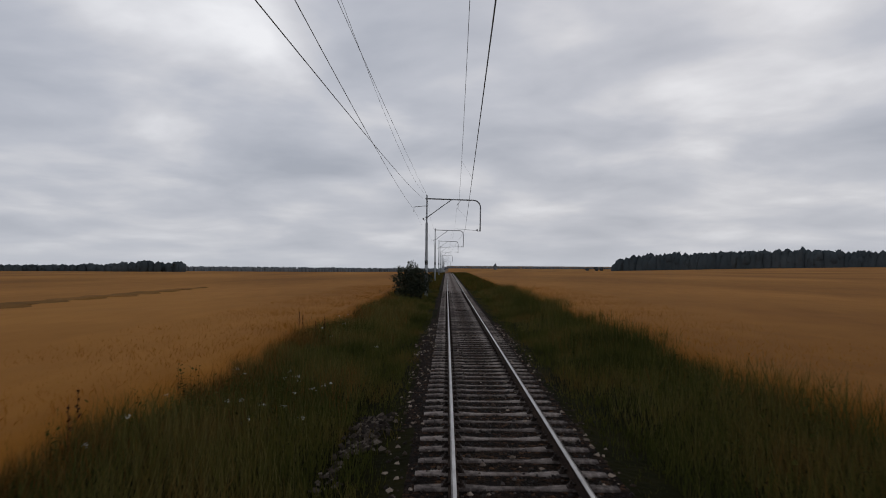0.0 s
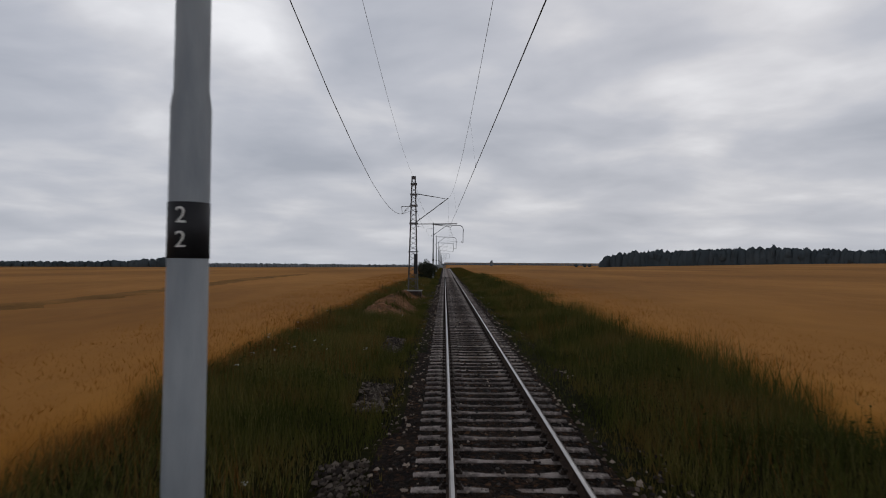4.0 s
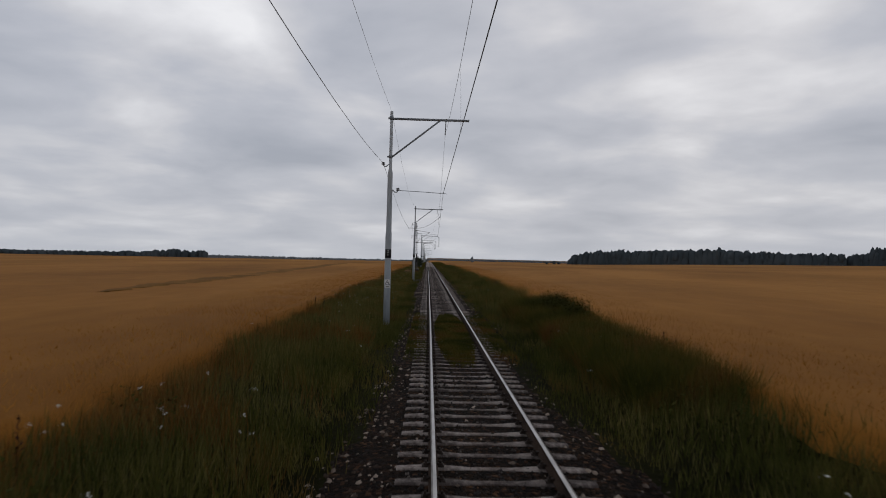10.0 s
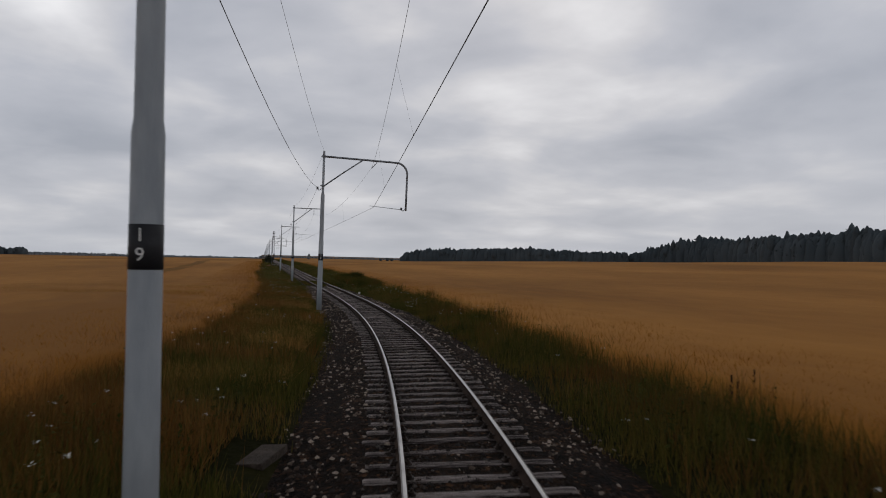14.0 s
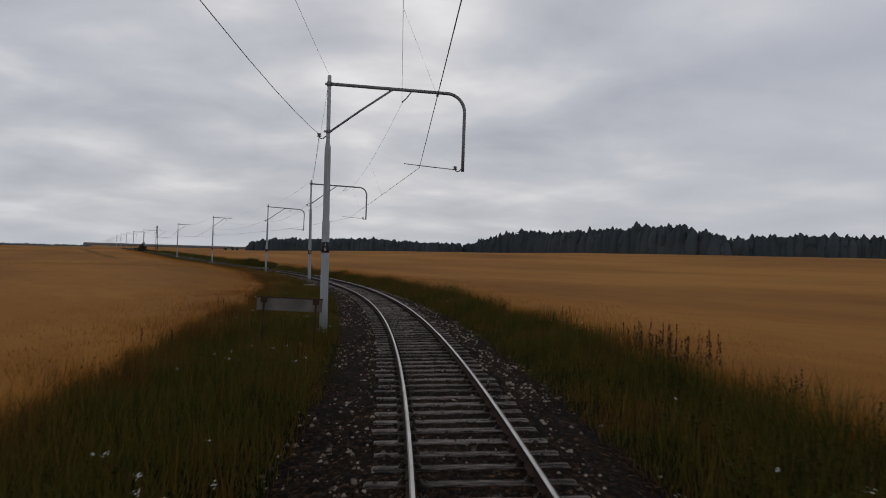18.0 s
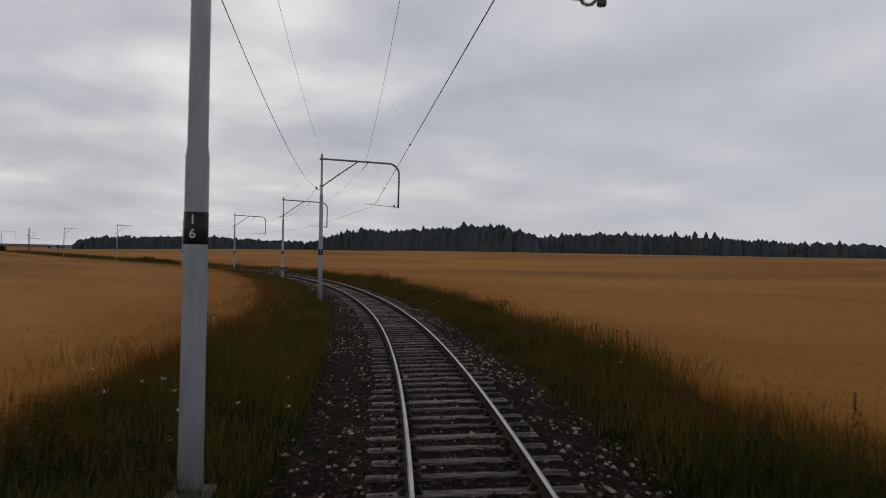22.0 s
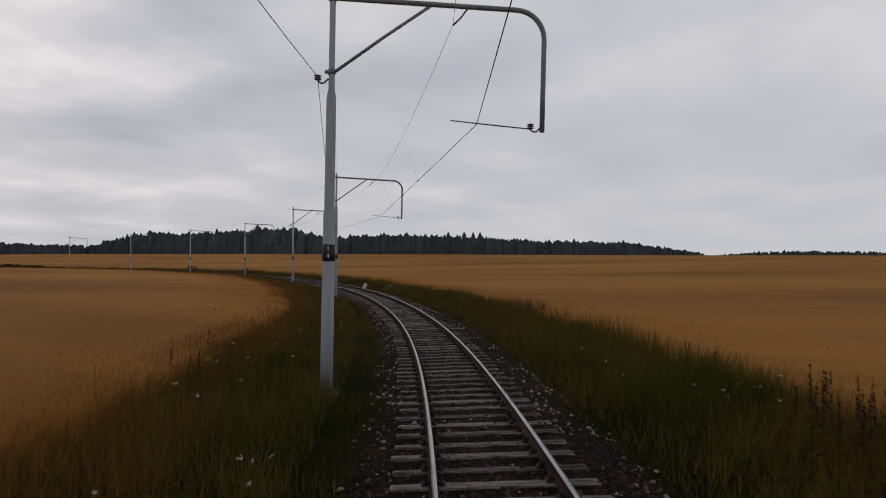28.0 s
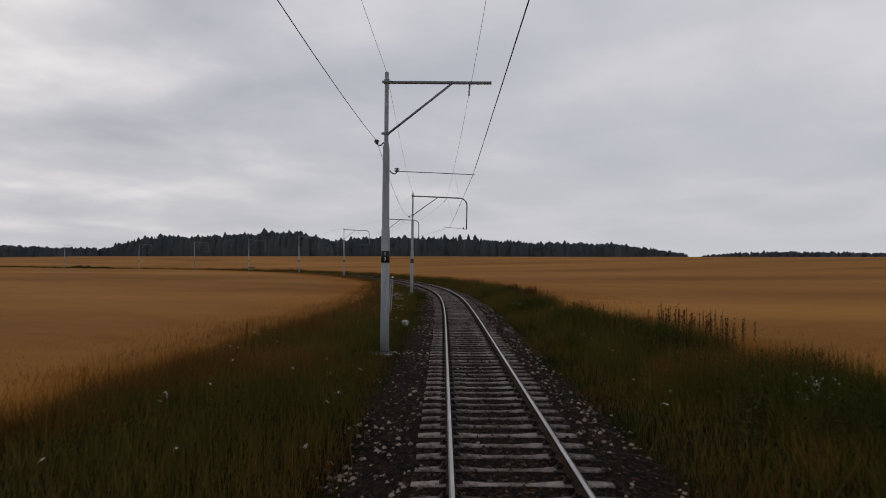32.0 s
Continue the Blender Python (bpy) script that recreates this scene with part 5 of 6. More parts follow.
s, l = scatter(190000, 96, 386, -7.6, -2.6, lambda s, l: (l > -edge_l(s) + 0.3) & (tussock(s, l, 3.1) > -0.25))
blades("rank_grass", s, l, rng.uniform(0.3, 0.6, len(s)), rng.uniform(0.010, 0.02, len(s)), 0.6, M["rank"], "yellow-green grass clumps in the verge inside the bend")
s, l = scatter(110000, -60, 98, -6.4, -1.9, lambda s, l: (l > -edge_l(s) + 0.1) & (tussock(s, l, 3.1) > -0.2) & off_dirt(s, l) & ~stone_row(s, l))
blades("rank_grass", s, l, rng.uniform(0.2, 0.5, len(s)), rng.uniform(0.010, 0.02, len(s)), 0.6, M["green"], "olive-green grass along the straight track")
s, l = scatter(110000, -60, 130, 1.9, 5.8, lambda s, l: (l < edge_r(s) - 0.1) & (tussock(s, l, 4.1) > -0.15))
blades("rank_grass", s, l, rng.uniform(0.25, 0.6, len(s)), rng.uniform(0.010, 0.02, len(s)), 0.6, M["green"], "olive-green grass between the track and the wheat")
s, l = scatter(200000, -60, 98, -8.4, -4.2, lambda s, l: (np.abs(-l - edge_l(s) + 0.2) < 0.35 + 0.9 * rng.random(len(s)) ** 2) & (tussock(s, l, 1.4) > -0.6 + 0.5 * rng.random(len(s))) & off_dirt(s, l))
blades("dry_grass", s, l, rng.uniform(0.35, 0.65, len(s)), rng.uniform(0.008, 0.018, len(s)), 0.7, M["straw"], "pale dry grass along the field's edge")
# thin seeding stems that stand above the verge grass
for lo, hi in ((-7.8, -2.5), (2.3, 7.8)):
    s, l = scatter(230000, -70, 386, lo, hi, lambda s, l: (l < edge_r(s) + 0.2) & (l > -edge_l(s) - 0.2) & (tussock(s, l, 4.7) > -0.75 + 0.5 * rng.random(len(s))) & off_dirt(s, l) & ~stone_row(s, l))
    h = (0.30 + 0.22 * np.clip((np.abs(l) - 2.4) / 1.6, 0, 1)) * (1 + 0.3 * tussock(s, l, 3.0)) * rng.uniform(0.85, 1.2, len(s))
    w = rng.uniform(0.007, 0.014, len(s))
    straight = s + 8 * tussock(s, l, 5.5) < 116
    for m, material in ((straight, M["seed"]), (~straight, M["tawny"])):
        blades("seeding_grass", s[m], l[m], h[m], w[m], 0.5, material, "thin pale seeding grass stems above the verge")
# pale lodged crop lying across the inner field, and pale bent grass at the start of the bend
for y0, tilt, wide, n in ((-124.0, 0.10, 0.9, 15000), (-116.5, 0.16, 0.6, 9000)):
    x = -9.5 - 60 * rng.random(n)
    y = y0 + tilt * (x + 12) + 0.5 * wave(x * 0.4, x * 0.3, 2.0) + rng.normal(0, wide, n) * (1 + 0.4 * wave(x * 1.1, x * 0.7, 1.2))
    s, l = nearest(x, y)
    s = s + rng.uniform(-2, 2, n)
    P = along(s, l)
    blades("lodged_wheat", s, l, rng.uniform(0.12, 0.26, n), rng.uniform(0.02, 0.04, n), 1.2, M["lodged"], "pale strip of lodged wheat across the field", "wheat", tall_z=land(P[:, 0], P[:, 1], s, l) - np.interp(s, SG, TZ) + TOP - 0.10)
s, l = scatter(30000, 116, 154, -6.8, -3.0, lambda s, l: tussock(s, l, 9.9) > 0.0)
blades("bent_grass", s, l, rng.uniform(0.3, 0.6, len(s)), rng.uniform(0.008, 0.018, len(s)), 1.3, M["lodged"], "pale bent grass at the start of the bend")
s, l = scatter(90000, -50, 60, -8.6, -5.0, lambda s, l: (np.abs(-l - edge_l(s) - 0.35) < 0.2 + 0.8 * rng.random(len(s))) & (tussock(s, l, 7.2) > -0.1) & off_dirt(s, l))
blades("bent_grass", s, l, rng.uniform(0.35, 0.62, len(s)), rng.uniform(0.008, 0.016, len(s)), 1.0, M["lodged"], "pale bent grass between the verge and the wheat")
# coarse far verge
for lo, hi in ((-5.6, -1.7), (1.5, 5.6)):
    s, l = scatter(26000, -420, -70, lo, hi)
    blades("verge_grass", s, l, rng.uniform(0.25, 0.6, len(s)), rng.uniform(0.05, 0.10, len(s)), 0.6, M["grass"], "far verge grass along the straight track")
# grass that has grown over the sleepers before the bend
s, l = scatter(60000, 84, 103, -0.68, 0.68, lambda s, l: (np.abs(s - 93.5) < 8.0 - 3 * rng.random(len(s))) & (np.abs(l - 0.05) < 0.64 - 0.06 * np.clip(np.abs(s - 93.5) - 3, 0, 9) - 0.1 * rng.random(len(s))))
blades("track_grass", s, l, rng.uniform(0.05, 0.13, len(s)), rng.uniform(0.012, 0.03, len(s)), 1.2, M["grass"], "low green weeds covering the sleepers", tall_z=-0.20)
s, l = scatter(26000, 84, 102, -1.5, 1.7, lambda s, l: (np.abs(s - 93) < 8.0 - 3 * rng.random(len(s))) & (np.abs(l) > 0.82))
blades("track_grass", s, l, rng.uniform(0.06, 0.16, len(s)), rng.uniform(0.012, 0.03, len(s)), 1.0, M["grass"], "green grass grown over the sleeper ends", tall_z=-0.21)

# ---- tall weeds at the field edge ----
def weeds(s, l, h, label, leaf=1.0):
    """Leafy stems: each stem with pairs of leaves up its height."""
    n = len(s)
    per = 9
    S, Lr = np.repeat(s, per), np.repeat(l, per)
    u = np.tile(np.linspace(0.08, 1, per), n) + rng.uniform(-0.04, 0.04, n * per)
    H = np.repeat(h, per)
    c = along(S, Lr, bed_z(S, Lr) + u * H)
    c[:, :2] += rng.normal(0, 0.035, (n * per, 2))
    a = rng.random(n * per) * 2 * np.pi
    ln = leaf * (0.12 - 0.06 * u) * rng.uniform(0.7, 1.5, n * per)
    d = np.stack([np.cos(a) * ln, np.sin(a) * ln, ln * rng.uniform(-0.3, 0.7, n * per)], -1)
    w = np.stack([-np.sin(a), np.cos(a), np.zeros(n * per)], -1) * (ln * 0.28)[:, None]
    V = np.stack([c, c + d * 0.5 + w, c + d, c + d * 0.5 - w], 1).reshape(-1, 3)
    foot, tip = along(s, l, bed_z(s, l) - 0.02), c.reshape(n, per, 3)[:, -1]
    a = rng.random(n) * np.pi
    w = np.stack([np.cos(a), np.sin(a), np.zeros(n)], -1) * 0.007
    V = np.concatenate([V, np.stack([foot - w, foot + w, tip + w * 0.4, tip - w * 0.4], 1).reshape(-1, 3)])
    return tagged(part("weeds", arrays("weeds", V, np.arange(len(V)).reshape(-1, 4)), M["weed"]), label, "weeds", kind="stuff")


s, l = scatter(11000, -60, 386, 2.8, 7.0, lambda s, l: (tussock(s, l, 5.0) > 0.05) & (l < edge_r(s) - 0.25))
weeds(s, l, rng.uniform(0.4, 0.8, len(s)), "tall dark weeds between the track and the wheat")
s, l = scatter(8000, -60, 386, -7.0, -3.4, lambda s, l: (l > -edge_l(s)) & (tussock(s, l, 6.0) > 0.2) & off_dirt(s, l))
weeds(s, l, rng.uniform(0.35, 0.75, len(s)), "dark leafy weeds in the verge inside the bend")

s, l = scatter(1500, 346, 374, 4.2, 7.6, lambda s, l: (np.abs(s - 360) < 14 - 2.5 * np.abs(l - 6.0)) & (tussock(s, l, 3.3) > -0.35) & (l < edge_r(s) + 0.1))
weeds(s, l, rng.uniform(0.6, 1.0, len(s)), "thicket of tall pale-green weeds at the wheat's edge")
s, l = scatter(60000, 80, 106, 3.0, 5.4, lambda s, l: (tussock(s, l, 4.4) > -0.3) & (l < edge_r(s) + 0.1))
blades("rank_grass", s, l, rng.uniform(0.6, 1.05, len(s)) * (1 + 0.25 * tussock(s, l, 4.4)), rng.uniform(0.012, 0.028, len(s)), 0.8, M["grass"], "tall rank grass beside the straight track")
s, l = scatter(600, 82, 104, 3.2, 5.0, lambda s, l: tussock(s, l, 4.4) > -0.2)
weeds(s, l, rng.uniform(0.6, 1.15, len(s)), "clump of tall dark weeds beside the straight track")
for s0, l0, ds, dl, n in ((87.5, 5.05, 2.3, 0.55, 1300), (92.3, 5.0, 0.8, 0.35, 420)):
    s, l = s0 + ds * rng.normal(0, 0.6, n), l0 + dl * rng.normal(0, 0.7, n)
    weeds(s, l, rng.uniform(0.65, 1.35, n) * np.exp(-((s - s0) / (1.5 * ds)) ** 2), "tall bushy dark-green weeds at the wheat's edge", 1.5)


def docks(s, l, label, tall=1.0):
    """Brown seed spikes of dock on bare stems."""
    n, per = len(s), 14
    S, Lr = np.repeat(s, per), np.repeat(l, per)
    u = np.tile(np.linspace(0, 1, per), n)
    H = np.repeat(rng.uniform(0.65, 0.95, n) * tall, per)
    c = along(S, Lr, bed_z(S, Lr) + H * (0.5 + 0.5 * u))
    a = rng.random(n * per) * 2 * np.pi
    r = 0.07 * (1.1 - u)
    d = np.stack([np.cos(a) * r, np.sin(a) * r, 0.05 + 0 * a], -1)
    w = np.stack([-np.sin(a), np.cos(a), 0 * a], -1) * 0.022
    V = np.stack([c, c + d * 0.6 + w, c + d, c + d * 0.6 - w], 1).reshape(-1, 3)
    f1 = np.arange(4 * n * per).reshape(-1, 4)
    b0, t0 = along(s, l, bed_z(s, l)), along(s, l, bed_z(s, l) + H[::per] * 0.98)
    o = np.array([0.006, 0.003, 0.0])
    V2 = np.stack([b0 - o, b0 + o, t0 + o * 0.4, t0 - o * 0.4], 1).reshape(-1, 3)
    return tagged(part("dock_stalks", arrays("dock_stalks", np.concatenate([V, V2]), np.concatenate([f1, np.arange(4 * n).reshape(-1, 4) + len(V)])), M["dock"]), label, "weeds", kind="stuff")


s, l = scatter(2200, 100, 386, 3.6, 7.2, lambda s, l: (tussock(s, l, 9.0) > 0.35) & (np.abs(l - edge_r(s) + 0.2) < 0.5))
docks(s, l, "dark brown dock seed spikes at the wheat's edge")
s, l = scatter(900, -60, 386, -7.2, -4.4, lambda s, l: (tussock(s, l, 9.5) > 0.5) & (np.abs(-l - edge_l(s) + 0.2) < 0.6))
docks(s, l, "brown dock seed spikes beside the inner field")
for s0, s1, l0, l1, n in ((328.5, 332.5, 4.4, 5.2, 46), (334, 337, 4.9, 5.7, 40), (340, 345, 4.6, 5.5, 12), (202.5, 205, 5.0, 6.2, 34), (355, 362, 6.8, 8.0, 70), (50, 61, 5.2, 5.8, 34), (334, 336, -5.3, -4.7, 9)):
    s, l = scatter(n, s0, s1, l0, l1)
    docks(s, l, "cluster of tall brown dock spikes", 1.28 if s0 > 100 else 0.95)


def umbels(s, l, label):
    """White flower heads: flat clusters of tiny petals on thin stems."""
    n, per = len(s), 12
    h = rng.uniform(0.35, 0.75, n)
    S, Lr = np.repeat(s, per), np.repeat(l, per)
    c = along(S, Lr, bed_z(S, Lr) + np.repeat(h, per))
    a, r = rng.random(n * per) * 2 * np.pi, np.sqrt(rng.random(n * per)) * np.repeat(rng.uniform(0.03, 0.075, n), per)
    c += np.stack([np.cos(a) * r, np.sin(a) * r, rng.normal(0, 0.012, n * per)], -1)
    k = 0.011
    o1 = np.stack([np.cos(a) * k, np.sin(a) * k, 0 * a], -1)
    o2 = np.stack([-np.sin(a) * k, np.cos(a) * k, 0 * a + 0.004], -1)
    V = np.stack([c - o1, c - o2, c + o1, c + o2], 1).reshape(-1, 3)
    return tagged(part("white_flowers", arrays("white_flowers", V, np.arange(4 * n * per).reshape(-1, 4)), M["petal"]), label, "flowers", kind="stuff")


s, l = scatter(1300, -30, 386, -6.6, -2.6, lambda s, l: (l > -edge_l(s) + 0.2) & (tussock(s, l, 12.0) > 0.15) & off_dirt(s, l))
umbels(s, l, "small white wild flowers in the verge grass")
s, l = scatter(800, 60, 386, 2.6, 6.4, lambda s, l: (l < edge_r(s) - 0.2) & (tussock(s, l, 13.0) > 0.3))
umbels(s, l, "white flower umbels among the weeds")
for s0, l0, n, label in ((279.6, 3.0, 34, "white flower cluster on low stems by the ballast"), (235.0, 3.1, 8, "tall plant with white flower heads"), (131.0, 2.7, 16, "small white flower cluster near the track"), (368.4, 5.7, 24, "white flowers in the rank grass"), (335.0, -3.72, 26, "white flower umbels beside the curve"), (337.0, -3.7, 34, "white flower umbels beside the curve"), (346.2, -3.3, 16, "white flower umbels by the marker post")):
    umbels(s0 + rng.normal(0, 0.25, n), l0 + rng.normal(0, 0.22, n), label)
for l0, l1, n in ((2.8, 4.8, 34), (-5.4, -3.4, 26)):
    umbels(rng.uniform(112, 124, n), rng.uniform(l0, l1, n), "scattered white flower heads in the grass")

# ---- wheat ears near the edges ----
for sgn in (1, -1):
    n = 95000
    s = rng.uniform(-70, 388, n)
    q = rng.random(n)
    edge = edge_r(s) if sgn > 0 else edge_l(s)
    l = sgn * (edge + 0.0 + 5.0 * q ** 1.6 + 0.35 * wave(s * 0.9, s * 0.4, 2.0) + 0.15 * np.sin(s * 2.3))
    P = along(s, l)
    z = land(P[:, 0], P[:, 1], s, l) - np.interp(s, SG, TZ)
    h = TOP + rng.normal(0.025, 0.02, n)
    low = np.where(np.abs(l) < edge + 0.4, 0.0, TOP - 0.2)
    blades("wheat_ears", s, l, h - low, rng.uniform(0.009, 0.018, n), 0.9, M["ear"], "ripe wheat ears standing at the edge of the field", "wheat", tall_z=z + low, seg=0)

# ---- stones ----
def pebbles(name, s, l, z, size, label, parent=None, material=None, flat=0.75):
    """Broken stones: squashed, jittered octahedra with cut faces."""
    n = len(s)
    base = np.array([(1, 0, -0.2), (0, 1, 0.1), (-1, 0.1, -0.1), (0.1, -1, 0.1), (0.45, 0.3, 0.9), (-0.45, -0.3, 0.85)])
    tri = np.array([(4, 0, 1), (4, 1, 5), (5, 1, 2), (5, 2, 3), (5, 3, 4), (4, 3, 0)])
    V = base[None] * rng.uniform(0.6, 1.3, (n, 6, 3))
    a = rng.random(n) * 2 * np.pi
    ca, sa = np.cos(a)[:, None], np.sin(a)[:, None]
    x, y = V[..., 0] * ca - V[..., 1] * sa, V[..., 0] * sa + V[..., 1] * ca
    V = np.stack([x, y, V[..., 2] * flat], -1) * size[:, None, None]
    P = along(s, l, z)[:, None] + V
    return tagged(part(name, arrays(name, P.reshape(-1, 3), (tri[None] + (np.arange(n) * 6)[:, None, None]).reshape(-1, 3)), material or M["stone"], parent), label, "gravel", kind="stuff")


def bed_stones(n, s0, s1, label):
    s, l = scatter(n, s0, s1, -2.6, 2.6)
    e0, e1 = stony(s)
    m = (l > e0 - 0.1 - 0.25 * rng.random(len(s))) & (l < e1 + 0.1 + 0.25 * rng.random(len(s))) & (np.abs(np.abs(l) - 0.7525) > 0.09)
    s, l = s[m], l[m]
    z, size = bed_z(s, l) + rail_z(s, l) * (np.abs(l) < 2) + 0.004, 0.015 + 0.042 * rng.random(len(s)) ** 2.0
    inner = (np.abs(l) < 1.25) & (rng.random(len(s)) < 0.85)
    pebbles("ballast_stones", s[~inner], l[~inner], z[~inner], size[~inner], label)
    pebbles("ballast_stones", s[inner], l[inner], z[inner], size[inner] * 0.8, "oily dark ballast stones between the sleepers", material=M["oiled"])


bed_stones(38000, -30, WOOD_FROM, "dark brown ballast stones of the straight track")
s, l = scatter(7000, WOOD_FROM, WOOD_TO, -1.2, 1.2, lambda s, l: np.abs(np.abs(l) - 0.7525) > 0.11)
pebbles("stone_chips", s, l, -0.166 + rail_z(s, l), rng.uniform(0.007, 0.02, len(s)), "small stone chips lying on the timber sleepers")
bed_stones(88000, WOOD_FROM, 384, "loose grey-brown ballast stones of the curve")
# heap of stones by the lattice mast
s, l = rng.normal(-6.0, 1.1, 900), rng.normal(-1.95, 0.33, 900)
m = (l < -1.42) & (l > -3)
s, l = s[m], l[m]
pebbles("stone_heap", s, l, -0.33 + 0.2 * np.exp(-((s + 6) / 1.2) ** 2 - ((l + 2.0) / 0.4) ** 2) * rng.random(len(s)), rng.uniform(0.025, 0.06, len(s)), "heap of loose stones beside the sleepers", material=M["dull"])

s, l = rng.normal(0.2, 1.2, 700), rng.normal(-2.1, 0.28, 700)
m = (l < -1.42) & (l > -3)
s, l = s[m], l[m]
pebbles("stone_heap", s, l, np.maximum(bed_z(s, l), mound_z(s, l)) + 0.05 * rng.random(len(s)), rng.uniform(0.025, 0.06, len(s)), "scattered stones between the earth and the sleepers", material=M["dull"])

# loose stones lying in a broken row beside the straight track
s = rng.uniform(-12, 52, 15000)
l = -2.35 - 0.25 * np.sin(s * 0.11) + rng.normal(0, 0.18, len(s))
m = stone_row(s, l)
s, l = s[m], l[m]
pebbles("loose_stones", s, l, bed_z(s, l) + 0.03 + 0.05 * rng.random(len(s)), 0.02 + 0.045 * rng.random(len(s)) ** 1.6, "broken row of loose stones in the grass beside the track", material=M["dull"])
s = rng.uniform(-12, 100, 2600)
l = 2.05 + rng.normal(0, 0.16, len(s))
m = tussock(s, l, 2.6) > 0.1
s, l = s[m], l[m]
pebbles("loose_stones", s, l, bed_z(s, l) + 0.02 + 0.03 * rng.random(len(s)), 0.015 + 0.035 * rng.random(len(s)) ** 1.6, "few loose stones in the grass beside the track")

# pale rubble round the feet of two masts
for s0, l0, n in ((359.7, -2.645, 34), (196.1, -2.96, 14)):
    a_, r_ = rng.random(n) * 2 * np.pi, rng.uniform(0.26, 0.5, n)
    s, l = s0 + r_ * np.sin(a_), l0 + r_ * np.cos(a_)
    pebbles("rubble", s, l, np.full(n, -0.27), rng.uniform(0.02, 0.05, n), "pale broken concrete round the foot of a mast", material=M["pale"])

# ---- dug earth by the lattice mast ----
a, b = np.meshgrid(np.linspace(-9, 19, 260), np.linspace(-6.6, -1.7, 100), indexing="ij")
P = along(a, b)
P[..., 2] += mound_z(a, b)
tagged(part("earth_mound", sheet("earth_mound", P), M["earth"]), "reddish-brown mound of dug earth beside the lattice mast", "earth mound")
s, l = scatter(2600, -7, 17, -5.6, -2.4, lambda s, l: mound_z(s, l) > bed_z(s, l))
pebbles("earth_clods", s, l, mound_z(s, l), rng.uniform(0.015, 0.06, len(s)), "clods of dug earth", material=M["earth"])


# ---- small things along the line ----
def marker_stone(m, label, number, h=0.5, w=0.24, d=0.16):
    ob = thing("marker_stone", label, "marker stone", "marker stones", m=m)
    bm = box(-w / 2, w / 2, -d / 2, d / 2, -0.25, h, 0.0)
    for v in bm.verts:
        if v.co.z > 0.1:
            v.co.x *= 0.92
            v.co.y *= 0.9
    bmesh.ops.bevel(bm, geom=[e for e in bm.edges if min(v.co.z for v in e.verts) > 0.1], offset=0.045, segments=3, affect="EDGES")
    part("block", bm, M["white"], ob)
    if number:
        lettering(number, 0.17, Matrix.Translation((0.0, -d * 0.45 - 0.005, h * 0.66)) @ Matrix.Rotation(radians(90), 4, "X"), ob, M["black"])["label"] = "dark painted figure"
        part("mark", box(-0.06, 0.05, -d * 0.45 - 0.012, -d * 0.45 - 0.004, h * 0.30, h * 0.38), M["black"], ob, "worn dark mark")
    return ob


marker_stone(spot(271.4, 2.32, -0.29, 12, 25), "leaning whitewashed stone with dark figures beside the ballast", "7", 0.54, 0.29, 0.2)
stone = marker_stone(spot(350.4, -2.57, -0.45, 5, 4), "small whitewashed stone with a dark mark", "", 0.40, 0.31, 0.2)
for z, w in ((0.26, 0.07), (0.19, 0.05), (0.12, 0.075)):
    part("mark", box(-w, w - 0.03, -0.1, -0.088, z, z + 0.035, 0.004), M["black"], stone, "worn dark mark")
marker_stone(spot(113.0, 1.98, -0.34, 0, 0), "short round-topped white stone in the gravel", "", 0.26, 0.22, 0.2)

slab = tagged(part("concrete_slab", box(-0.2, 0.2, -0.5, 0.5, -0.12, 0.05, 0.02), M["block"], m=spot(158.6, -2.70, -0.32, -12, -5)), "dirty concrete slab lying at the ballast's edge", "slab")


def sign_board(m):
    ob = thing("sign_board", "weathered board on two iron posts seen from behind", "sign", m=m)
    part("board", box(-0.82, 0.98, -0.02, 0.0, 1.13, 1.50, 0.006), M["board"], ob)
    part("rim", box(-0.84, 1.0, -0.03, 0.01, 1.48, 1.52, 0.003), M["rust"], ob)
    for x in (-0.63, 0.80):
        part("post", box(x - 0.03, x + 0.03, -0.075, -0.03, -0.4, 1.48, 0.004), M["rust"], ob, "rusty iron post")
        part("bracket", box(x - 0.09, x + 0.09, -0.045, -0.03, 1.34, 1.52, 0.004), M["rust"], ob, "dark iron bracket")
    return ob


sign_board(spot(199.6, -3.85, -0.30, 4, 2))


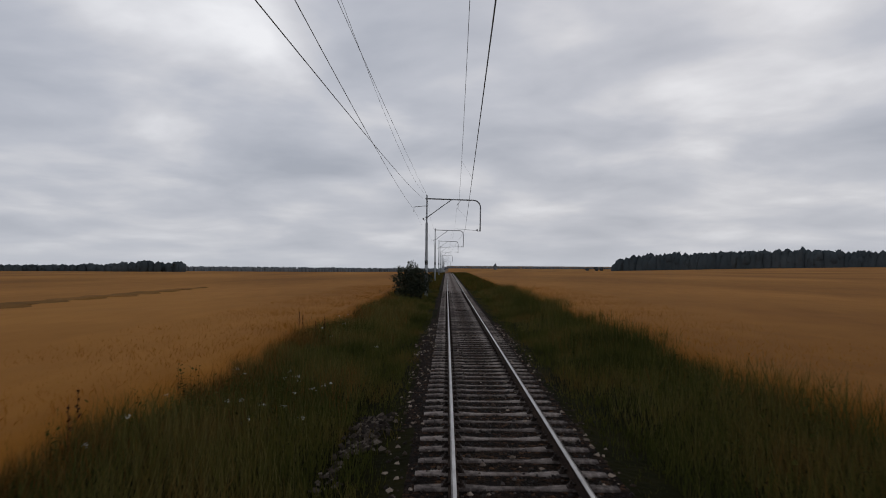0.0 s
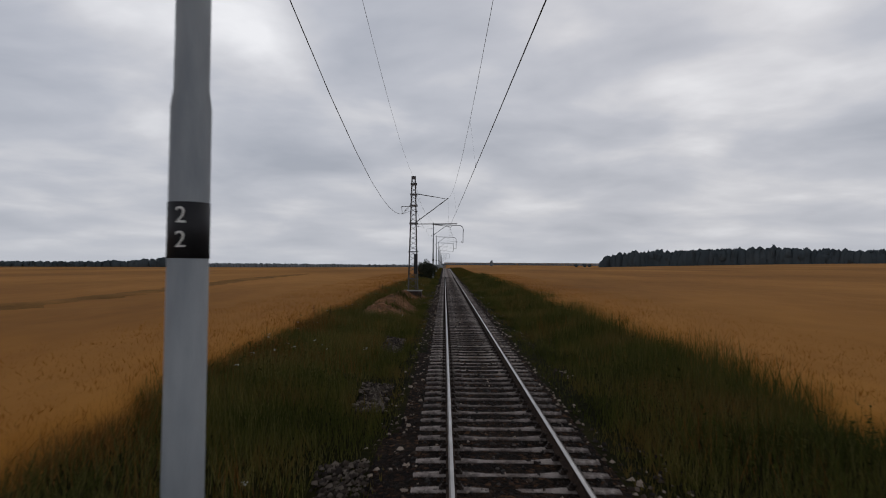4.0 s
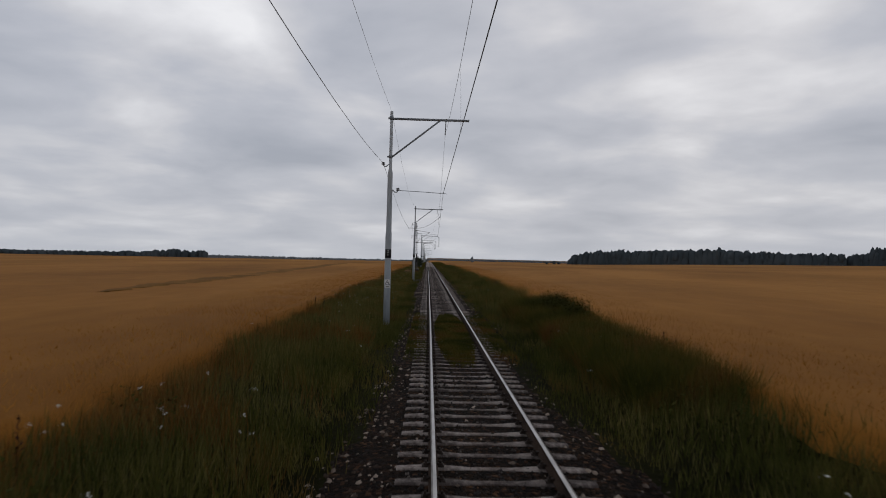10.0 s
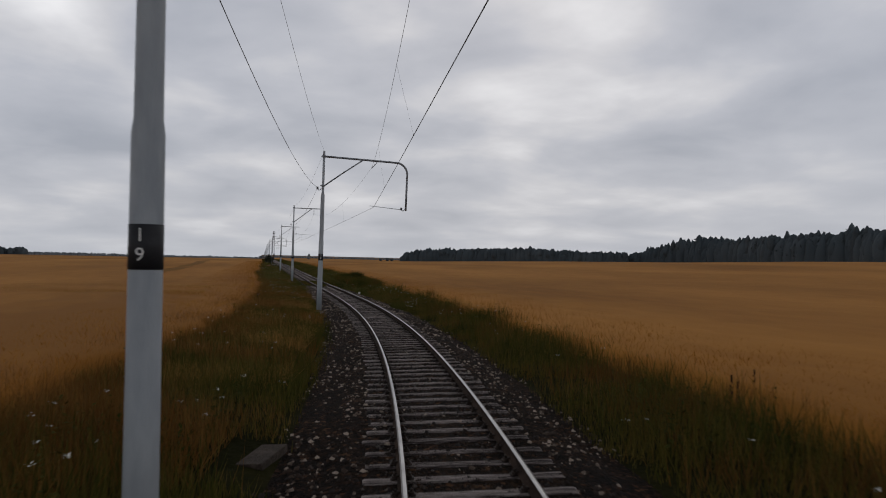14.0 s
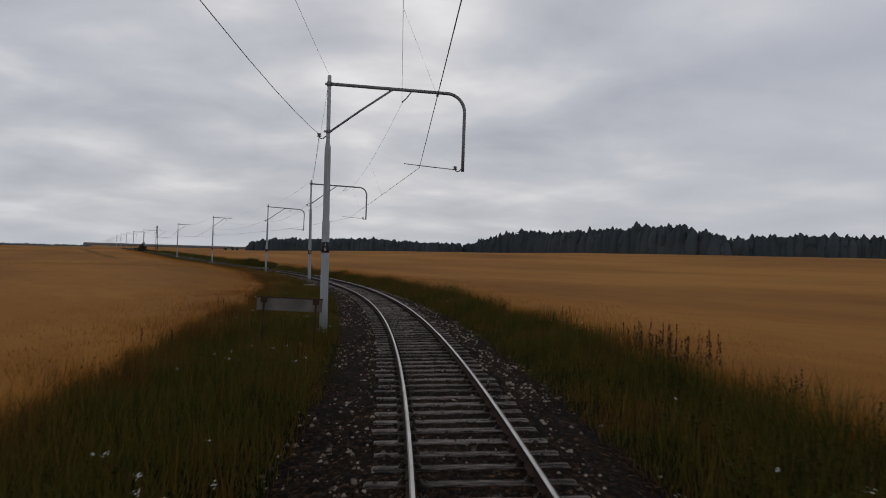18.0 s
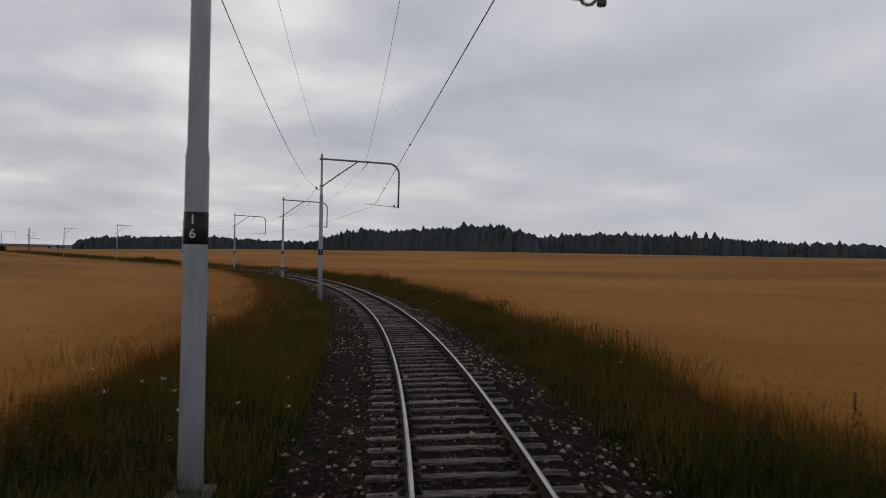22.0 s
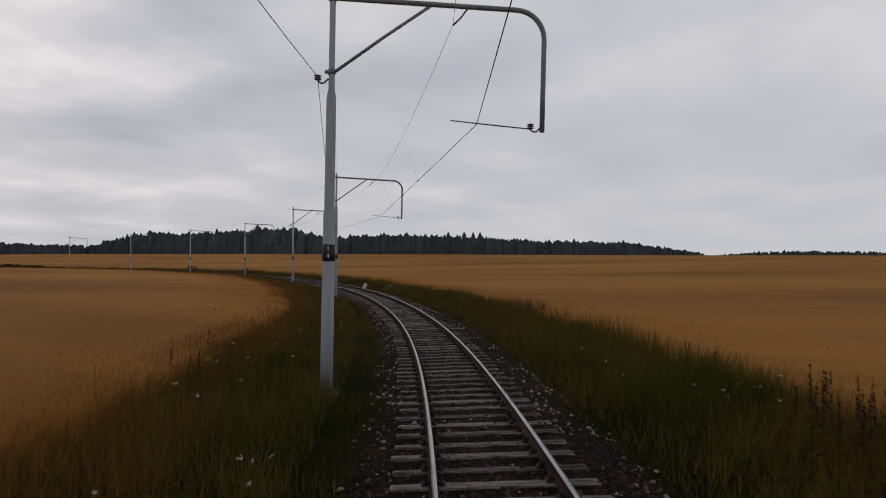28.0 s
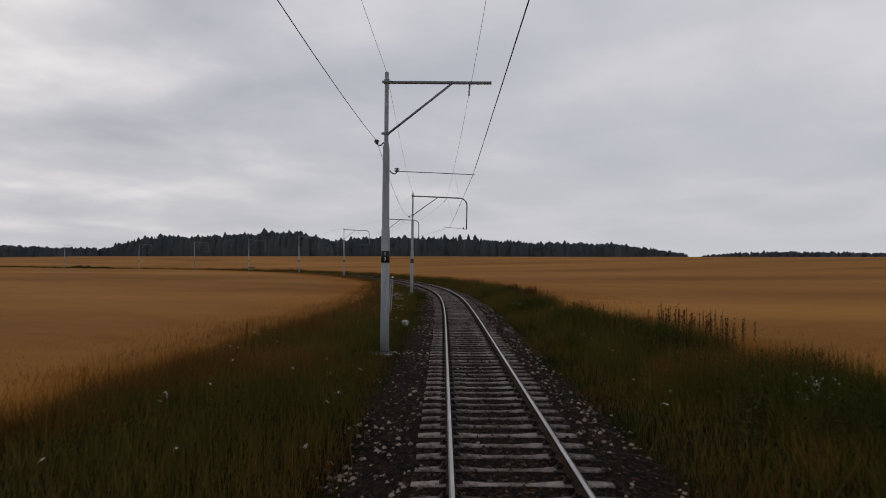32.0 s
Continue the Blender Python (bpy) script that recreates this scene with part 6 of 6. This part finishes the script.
def twin_post(m):
    ob = thing("marker_post", "upright post of two galvanised strips with a dark cap", "post", m=m)
    for x in (-0.045, 0.045):
        part("strip", box(x - 0.024, x + 0.024, -0.02, 0.02, -0.3, 2.05, 0.006), M["galv"], ob)
    part("cap", box(-0.08, 0.08, -0.03, 0.03, 2.04, 2.10, 0.006), M["black"], ob)
    for z in (0.72, 1.72):
        part("strap", box(-0.095, 0.095, -0.03, 0.03, z, z + 0.05, 0.004), M["pale"], ob)
    return ob


twin_post(spot(346.5, -3.55, -0.36, 0, 3.6))
plate = thing("mast_plate", "small white warning plate with a black triangle on a mast", "sign", m=spot(90.76, -2.555, 0.0, 0, 0.1))
part("plate", box(-0.115, 0.115, -0.012, 0.0, 1.40, 1.62, 0.004), M["white"], plate, m=Matrix.Translation((0, 0.01, 0)))
part("plate", box(-0.105, 0.105, -0.012, 0.0, 1.28, 1.38, 0.004), M["white"], plate, "smaller white plate below", m=Matrix.Translation((0, 0.01, 0)))


def flat_shape(pts, depth=0.004):
    """A thin upright plate cut to an outline of (x, z) points."""
    bm = bmesh.new()
    q = [[bm.verts.new((x, y, z)) for x, z in pts] for y in (-depth, 0)]
    bm.faces.new(q[0]), bm.faces.new(q[1][::-1])
    for j in range(len(pts)):
        k = (j + 1) % len(pts)
        bm.faces.new((q[0][k], q[0][j], q[1][j], q[1][k]))
    bmesh.ops.recalc_face_normals(bm, faces=bm.faces)
    return bm


tri = part("triangle", joined([flat_shape(p) for p in (((-0.105, 1.415), (0.105, 1.415), (0.072, 1.436), (-0.072, 1.436)), ((0.105, 1.415), (0.0, 1.605), (0.0, 1.563), (0.072, 1.436)), ((-0.105, 1.415), (-0.072, 1.436), (0.0, 1.563), (0.0, 1.605)))]), M["black"], plate, "black triangle outline", m=Matrix.Translation((0, -0.003, 0)))
part("bolt", joined([flat_shape(p) for p in (((0.012, 1.54), (-0.022, 1.487), (0.0, 1.487), (0.022, 1.54)), ((0.022, 1.50), (-0.010, 1.443), (-0.004, 1.487), (0.0, 1.50)))]), M["black"], plate, "black lightning bolt", m=Matrix.Translation((0, -0.003, 0)))
part("writing_bar", box(-0.06, 0.06, -0.008, -0.003, 1.315, 1.345), M["footing"], plate)
